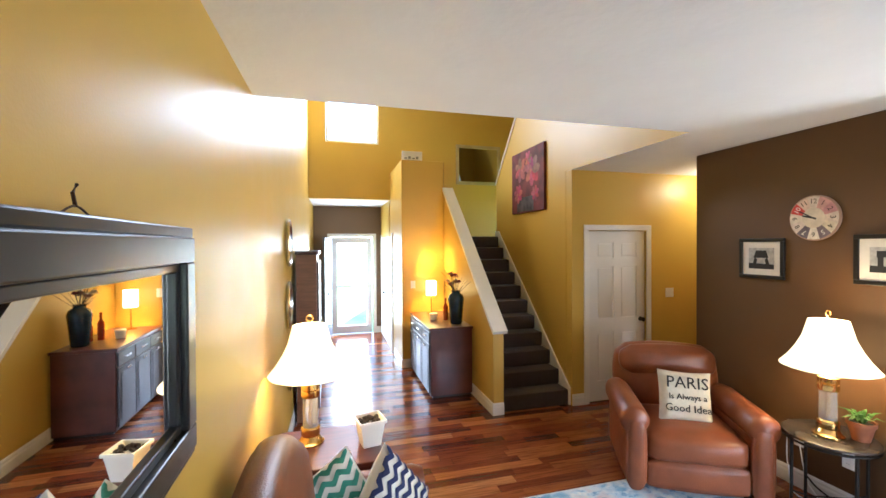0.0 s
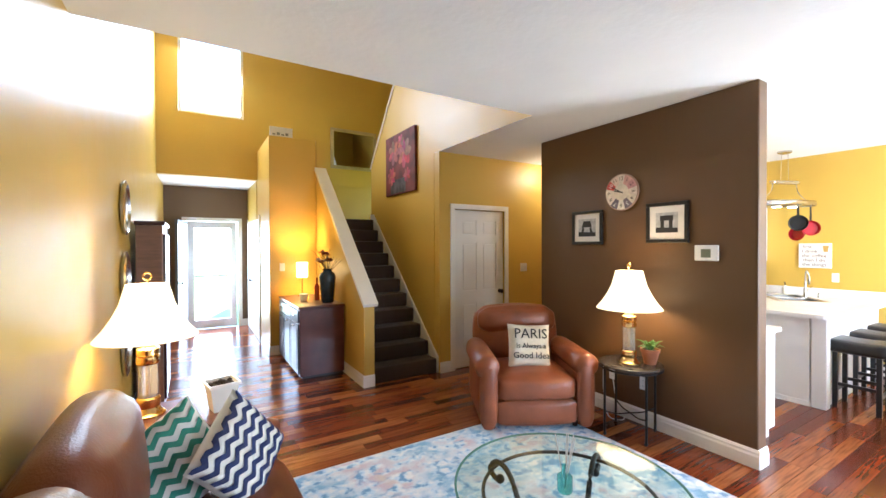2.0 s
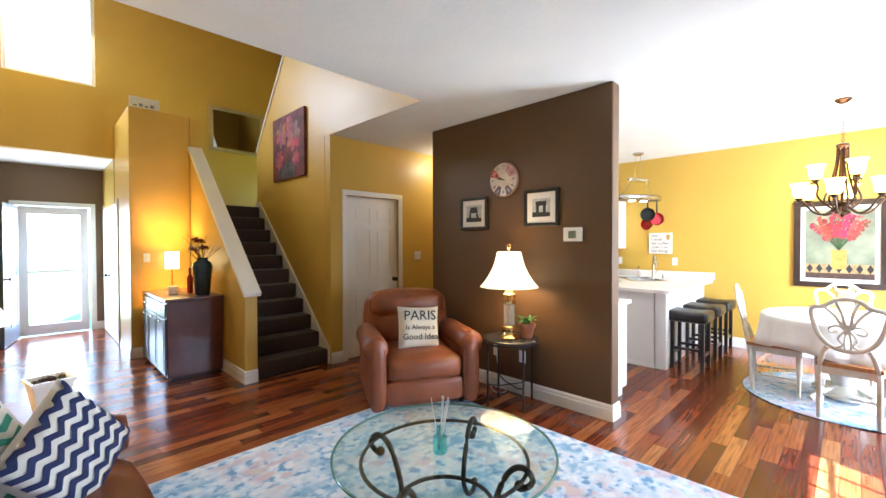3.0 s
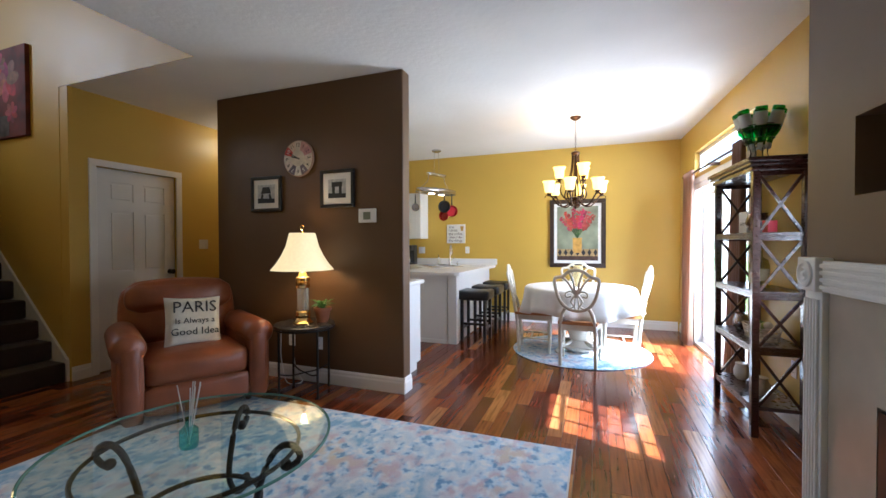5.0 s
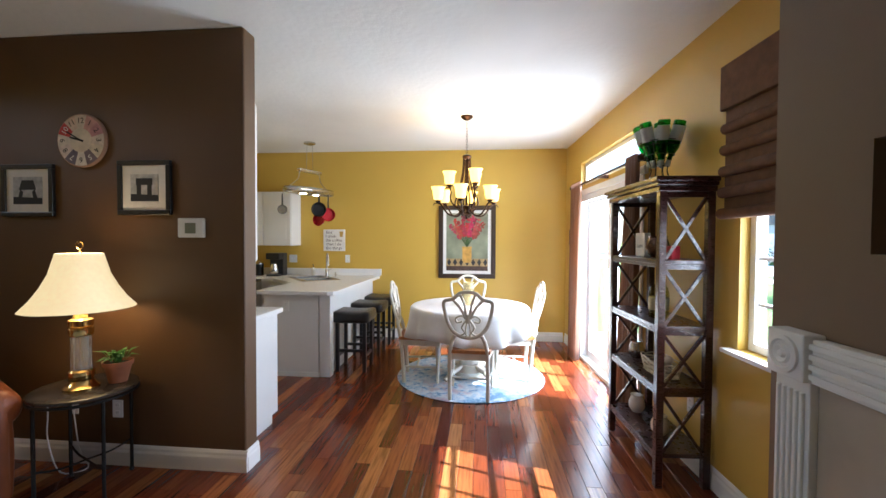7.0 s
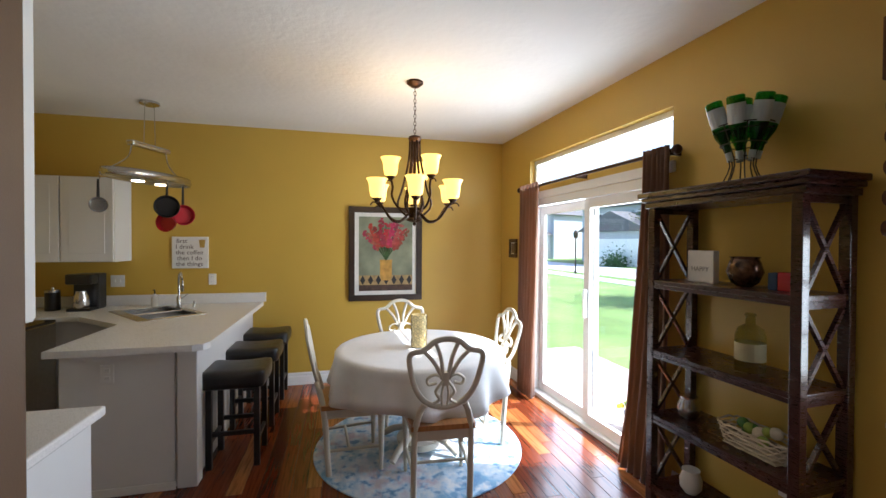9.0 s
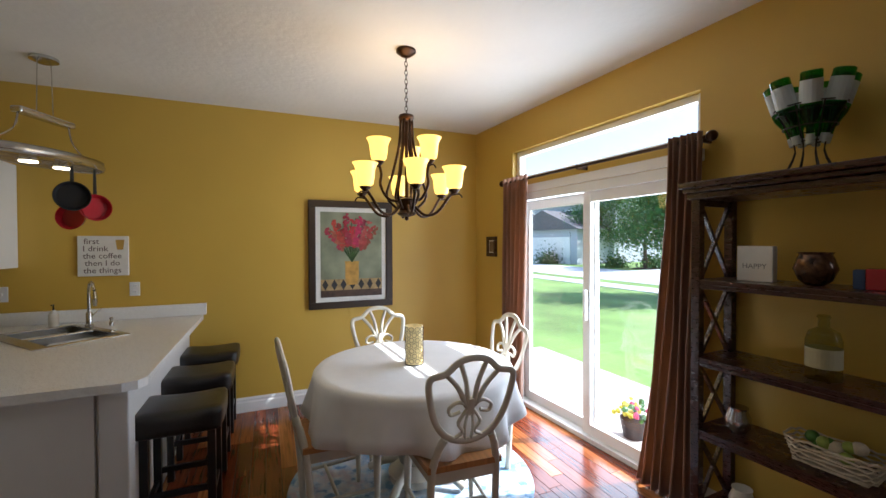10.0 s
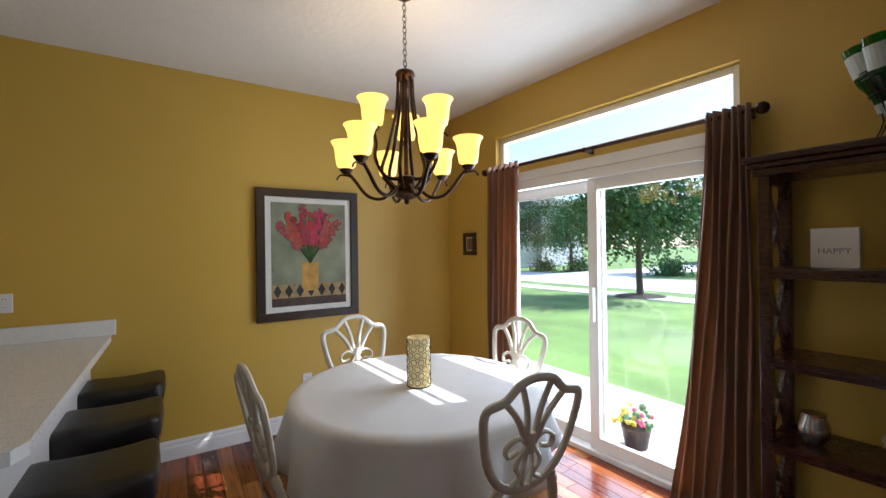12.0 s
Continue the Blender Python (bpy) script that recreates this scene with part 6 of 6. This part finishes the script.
def wall_cabinet(x0, x1, y0, y1, z0, z1, side, n):
    c = thing("wall_cabinet", "white raised-panel kitchen wall cabinet", "cabinet", pose(x0, y0, z0), "kitchen wall cabinets")
    part("body", box(0, x1 - x0, 0, y1 - y0, 0, z1 - z0, 0.003), CABW, c)
    w = (y1 - y0) / n
    x = -0.02 if side < 0 else x1 - x0 + 0.001
    for k in range(n):
        d = part("door", box(x, x + 0.019, k * w + 0.006, (k + 1) * w - 0.006, 0.006, z1 - z0 - 0.006, 0.004), CABW, c)
        px = x - 0.004 if side < 0 else x + 0.0195
        part("raised_panel", box(px, px + 0.004, k * w + 0.07, (k + 1) * w - 0.07, 0.08, z1 - z0 - 0.08, 0.0015), CABW, d)


wall_cabinet(8.89, 9.195, 5.45, 6.28, 1.35, 2.12, -1, 2)
wall_cabinet(5.795, 6.05, 4.35, 6.28, 1.29, 2.40, 1, 4)
ov = thing("range", "black-topped kitchen range between cabinets", "range", pose(7.7, 5.66, 0))
part("body", box(0, 0.76, 0, 0.62, 0.0, 0.89, 0.006), STEEL, ov)
part("cooktop", box(0, 0.76, 0, 0.62, 0.891, 0.91, 0.004), mat("black_glass_top", (0.02, 0.016, 0.014), 0.1), ov)
part("control_panel", box(0, 0.76, 0.56, 0.62, 0.911, 1.08, 0.006), DARKP, ov)


def stool(x):
    s = thing("bar_stool", "backless bar stool with black leather saddle seat", "stool", pose(x, 4.155, 0), "bar stools at the peninsula")
    bm = soft_box(-0.19, 0.19, -0.20, 0.20, 0.54, 0.67, 0.03, 0.012)
    for v in bm.verts:
        if v.co.z > 0.6:
            v.co.z -= 0.02 * (1 - (v.co.y / 0.20) ** 2)
    part("seat", bm, BLACKL, s, "black leather seat with nailheads", 60)
    for k in range(14):
        for y in (-0.202, 0.202):
            part("nailhead", lathe([(0.004, 0), (0.002, 0.002)], 6, (-0.17 + k * 0.026, y, 0.553)), BRONZE, s)
    for sx in (-1, 1):
        for sy in (-1, 1):
            part("leg", box(sx * 0.14 - 0.019, sx * 0.14 + 0.019, sy * 0.15 - 0.019, sy * 0.15 + 0.019, 0, 0.54, 0.003), BLACKP, s)
        part("stretcher", box(sx * 0.14 - 0.011, sx * 0.14 + 0.011, -0.131, 0.131, 0.22, 0.25, 0.002), BLACKP, s)
    for sy in (-1, 1):
        part("stretcher", box(-0.121, 0.121, sy * 0.15 - 0.011, sy * 0.15 + 0.011, 0.16, 0.19, 0.002), BLACKP, s)


for x in (7.72, 8.33, 8.93):
    stool(x)


def pot_rack():
    p = thing("pot_rack", "hanging steel oval pot rack with two lights", "pot rack", pose(8.59, 5.05, 0, 0, 0, -20))
    oval = lambda a, z: (0.42 * math.cos(a), 0.20 * math.sin(a), z)
    ring = [2 * math.pi * k / 48 for k in range(48)]
    part("canopy", lathe([(0.075, 2.738), (0.075, 2.72), (0.04, 2.705)], 24), STEEL, p, "", 40)
    part("band", tube([oval(a, 2.08) for a in ring], 0.01, 4, None, True), STEEL, p)
    bm = bmesh.new()
    lo, hi = [[bm.verts.new(oval(a, z)) for a in ring] for z in (2.055, 2.115)]
    for k in range(48):
        bm.faces.new((lo[k], lo[(k + 1) % 48], hi[(k + 1) % 48], hi[k]))
    ob = part("rim", bm, STEEL, p, "", 60)
    ob.modifiers.new("thick", "SOLIDIFY").thickness = 0.004
    for k in range(9):
        y = -0.16 + 0.04 * k
        x = 0.42 * math.sqrt(1 - (y / 0.20) ** 2)
        part("grid_bar", tube([(-x, y, 2.062), (x, y, 2.062)], 0.003, 5), STEEL, p)
    part("light_bar", box(-0.20, 0.20, -0.035, 0.035, 2.33, 2.37, 0.01), STEEL, p)
    for s in (-1, 1):
        part("stem", tube([(s * 0.05, 0, 2.71), (s * 0.06, 0, 2.37)], 0.003, 5), STEEL, p)
        part("arm", tube(spline([(s * 0.18, 0, 2.34), (s * 0.22, 0, 2.22), (s * 0.39, 0, 2.10)], 14), 0.006, 6), STEEL, p)
        part("spot", lathe([(0.06, 2.045), (0.05, 2.06), (0.03, 2.12)], 20, (s * 0.12, 0, 0)), STEEL, p, "", 40)
        part("spot_bulb", lathe([(0.045, 2.040), (0.045, 2.044)], 20, (s * 0.12, 0, 0)), BULB, p)


pot_rack()


def pan(x, y, z, r, material, h, turn, label, ln=0.14):
    p = thing("frying_pan", label, "pan", pose(x, y, z, 0, 0, turn), "pans on the pot rack")
    part("hook", tube(spline([(0, 0, 0), (0.012, 0, -0.02), (0, 0, -0.04)], 8), 0.003, 5), STEEL, p)
    part("handle", tube([(0, 0, -0.03), (0, 0, -0.03 - ln)], [0.008, 0.011], 8), DARKP, p)
    bm = lathe([(0, 0), (r * 0.8, 0), (r, h), (r - 0.004, h), (r * 0.8, 0.004), (0, 0.004)], 28)
    part("body", moved(bm, pose(0, h / 2, -0.03 - ln - r, 90)), material, p, "", 40)


pan(8.48, 4.88, 2.06, 0.095, DARKP, 0.04, -70, "black frying pan hanging from pot rack", 0.10)
pan(8.60, 4.80, 2.062, 0.09, REDM, 0.05, -60, "red enamel pan hanging from pot rack", 0.17)
pan(8.62, 4.93, 2.062, 0.085, REDM, 0.05, -100, "red saucepan hanging from pot rack", 0.24)
pan(8.26, 5.27, 2.05, 0.06, STEEL, 0.05, -60, "small steel pan hanging from pot rack")

# ---- outside ----
GZ = -0.30
solid("ground", box(-300, 300, -600, 200, GZ - 0.3, GZ), GRASS, "green lawn reaching to the distance", "lawn", kind="structure")
solid("road", box(-300, 300, -17.5, -11.5, GZ + 0.001, GZ + 0.02), ASPH, "pale concrete street", "road", kind="structure")
solid("driveway", box(19.5, 24.5, -40, -17.5, GZ + 0.001, GZ + 0.018), ASPH, "pale concrete driveway", "driveway", kind="structure")
solid("sidewalk", box(-300, 300, -10.2, -9.0, GZ + 0.001, GZ + 0.025), ASPH, "pale concrete sidewalk", "pavement", kind="structure")
deck = thing("deck", "weathered wooden deck outside the patio door", "deck", pose(0, 0, 0))
part("deck_frame", box(5.6, 10.4, -0.20, 1.20, GZ, -0.135), DECK, deck)
for k in range(33):
    x = 5.6 + k * 0.145
    part("deck_board", box(x, x + 0.138, -0.21, 1.21, -0.132, -0.105, 0.003), DECK, deck)


def flowerpot(m):
    f = thing("flower_pot", "black pot of yellow and pink flowers on deck", "flowers", m)
    part("pot", lathe([(0.08, 0), (0.11, 0.16), (0.10, 0.16), (0.09, 0.13)], 20), DARKP, f, "", 40)
    r = random.Random(21)
    yel, pk = mat("yellow_petal", (0.65, 0.55, 0.05), 0.7), mat("pink_petal", (0.55, 0.06, 0.14), 0.7)
    for k in range(40):
        own = bmesh.new()
        bmesh.ops.create_icosphere(own, subdivisions=1, radius=r.uniform(0.018, 0.03))
        for v in own.verts:
            v.co *= r.uniform(0.7, 1.3)
        x = r.uniform(-0.15, 0.15)
        part("blossom" if k % 3 else "leaf", moved(own, pose(x, r.uniform(-0.1, 0.1), 0.16 + r.uniform(0, 0.13))), (yel if x > 0 else pk) if k % 3 else LEAF, f)


flowerpot(pose(7.60, 0.92, -0.105))


def tree(x, y, h, r, seed, trunk=0.12):
    t = thing("tree", "leafy green shade tree on lawn", "tree", pose(x, y, GZ), "garden trees")
    rd = random.Random(seed)
    part("trunk", tube(spline([(0, 0, 0), (0.03, 0.02, h * 0.3), (-0.04, 0.03, h * 0.6), (0.02, 0, h * 0.85)], 16), [trunk * (1 - 0.75 * k / 16) for k in range(17)], 8), BARK, t, "", 60)
    limbs, tips = bmesh.new(), []
    for k in range(22):
        a, z0 = rd.uniform(0, 6.28), h * rd.uniform(0.30, 0.8)
        L = r * rd.uniform(0.6, 1.0) * (1.15 - abs(z0 / h - 0.5))
        tip = Vector((L * math.cos(a), L * math.sin(a), z0 + L * rd.uniform(0.25, 0.7)))
        base = Vector((0, 0, z0))
        tube([base, (base + tip) / 2 + Vector((0, 0, 0.1)), tip], [trunk * 0.35, trunk * 0.2, 0.01], 5, limbs)
        tips += [base.lerp(tip, f) for f in (0.5, 0.75, 1.0)]
    part("limbs", limbs, BARK, t)
    vs, fs = [], []
    for p in tips:
        for q in range(190):
            c = p + Vector((rd.gauss(0, 1), rd.gauss(0, 1), rd.gauss(0, 0.75))) * r * 0.22
            n = Vector((rd.uniform(-1, 1), rd.uniform(-1, 1), rd.uniform(-0.3, 1))).normalized()
            u = n.orthogonal().normalized() * rd.uniform(0.05, 0.10)
            w = n.cross(u) * 0.6
            i = len(vs)
            vs += [c - u, c + w, c + u, c - w]
            fs.append((i, i + 1, i + 2, i + 3))
    me = bpy.data.meshes.new("crown")
    me.from_pydata([tuple(v) for v in vs], [], fs)
    me.materials.append(FOLI)
    ob = new("crown", me)
    ob.parent = t
    part("mulch_bed", lathe([(0.9, 0.001), (0.7, 0.06), (0, 0.09)], 24), SOIL, t)


tree(13.9, -9.6, 4.3, 1.75, 1)
tree(25.5, -20.2, 5.2, 2.4, 2, 0.15)
tree(33.0, -23.5, 5.8, 2.7, 3, 0.18)
tree(17.5, -24.0, 5.4, 2.8, 4, 0.16)


def shrub(x, y, s, seed):
    rd = random.Random(seed)
    vs, fs = [], []
    for q in range(900):
        c = Vector((rd.gauss(0, 0.42) * s, rd.gauss(0, 0.42) * s, abs(rd.gauss(0, 0.45)) * s))
        n = Vector((rd.uniform(-1, 1), rd.uniform(-1, 1), rd.uniform(-0.3, 1))).normalized()
        u = n.orthogonal().normalized() * 0.09
        w = n.cross(u) * 0.7
        i = len(vs)
        vs += [c - u, c + w, c + u, c - w]
        fs.append((i, i + 1, i + 2, i + 3))
    me = bpy.data.meshes.new("shrub")
    me.from_pydata([tuple(v) for v in vs], [], fs)
    me.materials.append(FOLI)
    ob = new("shrub", me)
    ob.matrix_basis = pose(x, y, GZ)
    tagged(ob, "rounded green shrub beside driveway", "shrub", "front yard shrubs")


for x, y, s, k in ((18.6, -20.5, 1.1, 31), (25.5, -21.0, 1.2, 32), (27.5, -19.5, 1.0, 33), (34.0, -18.5, 1.2, 34)):
    shrub(x, y, s, k)


def house(x, y, rz, label):
    h = thing("house", label, "house", pose(x, y, GZ, 0, 0, rz), "houses across the street")
    part("wall", box(-6, 6, -4, 4, 0, 5.6), SIDING, h)
    part("roof", prism([(-6.5, 5.55), (6.5, 5.55), (0, 8.6)], 1, -4.4, 4.4), ROOF, h)
    part("garage_wall", box(-5.5, 1.2, 4.0, 8.5, 0, 3.0), SIDING, h)
    part("garage_roof", prism([(-6.0, 2.95), (1.7, 2.95), (-2.15, 4.7)], 1, 4.01, 9.0), ROOF, h)
    part("garage_door", box(-4.8, 0.4, 8.5, 8.56, 0, 2.3), WHITE, h)
    for k in range(4):
        w = part("window", box(-4.6 + k * 2.6, -3.4 + k * 2.6, 4.0, 4.06, 3.6, 5.0), WHITE, h)
        part("pane", box(-4.5 + k * 2.6, -3.5 + k * 2.6, 4.06, 4.08, 3.7, 4.9), DARKP, w)


house(39.0, -27.0, 12, "grey-blue two-storey house with white garage door")
house(20.0, -46.0, 0, "grey-blue two-storey house across the street")
house(58.0, -24.0, 20, "far grey-blue two-storey house with garage")

sl = thing("street_lamp", "black post lamp in front yard", "street lamp", pose(27.5, -15.0 + 4.2, GZ))
part("post", lathe([(0.08, 0), (0.05, 0.3), (0.04, 2.2)], 12), BLACKP, sl)
part("lantern", lathe([(0.08, 2.2), (0.13, 2.25), (0.16, 2.55), (0.05, 2.7), (0.0, 2.75)], 8), BLACKP, sl)

# ---- hardwood planks ----
near_mesh = {}
rnd = random.Random(77)
fb = thing("floor_boards", "glossy reddish-brown hardwood floor planks of mixed tones", "floor")
fb["kind"] = "structure"
PW, GAP = 0.095, 0.0012
rest_v, rest_f, count = [], [], 0
y = 0.42
row = 0
while y < 11.94:
    x = 1.72 - rnd.uniform(0, 0.8)
    while x < 9.195:
        L = rnd.choice((0.35, 0.5, 0.65, 0.8, 0.95, 1.2))
        a, b = max(x, 1.72), min(x + L, 9.195)
        x += L
        if b - a < 0.05:
            continue
        if (y > 7.4 and a > 4.0) or (y < 1.3 and a > 4.4):
            continue
        near = 5.15 < (a + b) / 2 < 7.6 and 2.3 < y < 4.3
        z0 = rnd.uniform(-0.0006, 0.0)
        if near and count < 290:
            ln = round(b - a, 2)
            if ln not in near_mesh:
                bm = box(GAP, ln - GAP, GAP, PW - GAP, -0.012, 0, 0.0012, None, 1)
                me = bpy.data.meshes.new("plank")
                bm.to_mesh(me)
                bm.free()
                me.materials.append(FLOORA)
                near_mesh[ln] = me
            ob = new("plank", near_mesh[ln])
            ob.parent = fb
            ob.location = (a, y, z0)
            count += 1
        else:
            i = len(rest_v)
            c = 0.0012
            p, q, r, s = a + GAP, b - GAP, y + GAP, y + PW - GAP
            rest_v += [(p, r, -0.012), (q, r, -0.012), (q, s, -0.012), (p, s, -0.012), (p, r, z0 - c), (q, r, z0 - c), (q, s, z0 - c), (p, s, z0 - c), (p + c, r + c, z0), (q - c, r + c, z0), (q - c, s - c, z0), (p + c, s - c, z0)]
            for m in (0, 4):
                for k in range(4):
                    rest_f.append((i + m + k, i + m + (k + 1) % 4, i + m + 4 + (k + 1) % 4, i + m + 4 + k))
            rest_f.append((i + 8, i + 9, i + 10, i + 11))
    y += PW
me = bpy.data.meshes.new("planks_beyond")
me.from_pydata(rest_v, [], rest_f)
me.materials.append(FLOORB)
ob = new("planks_beyond", me)
ob.parent = fb
ob["kind"] = "stuff"
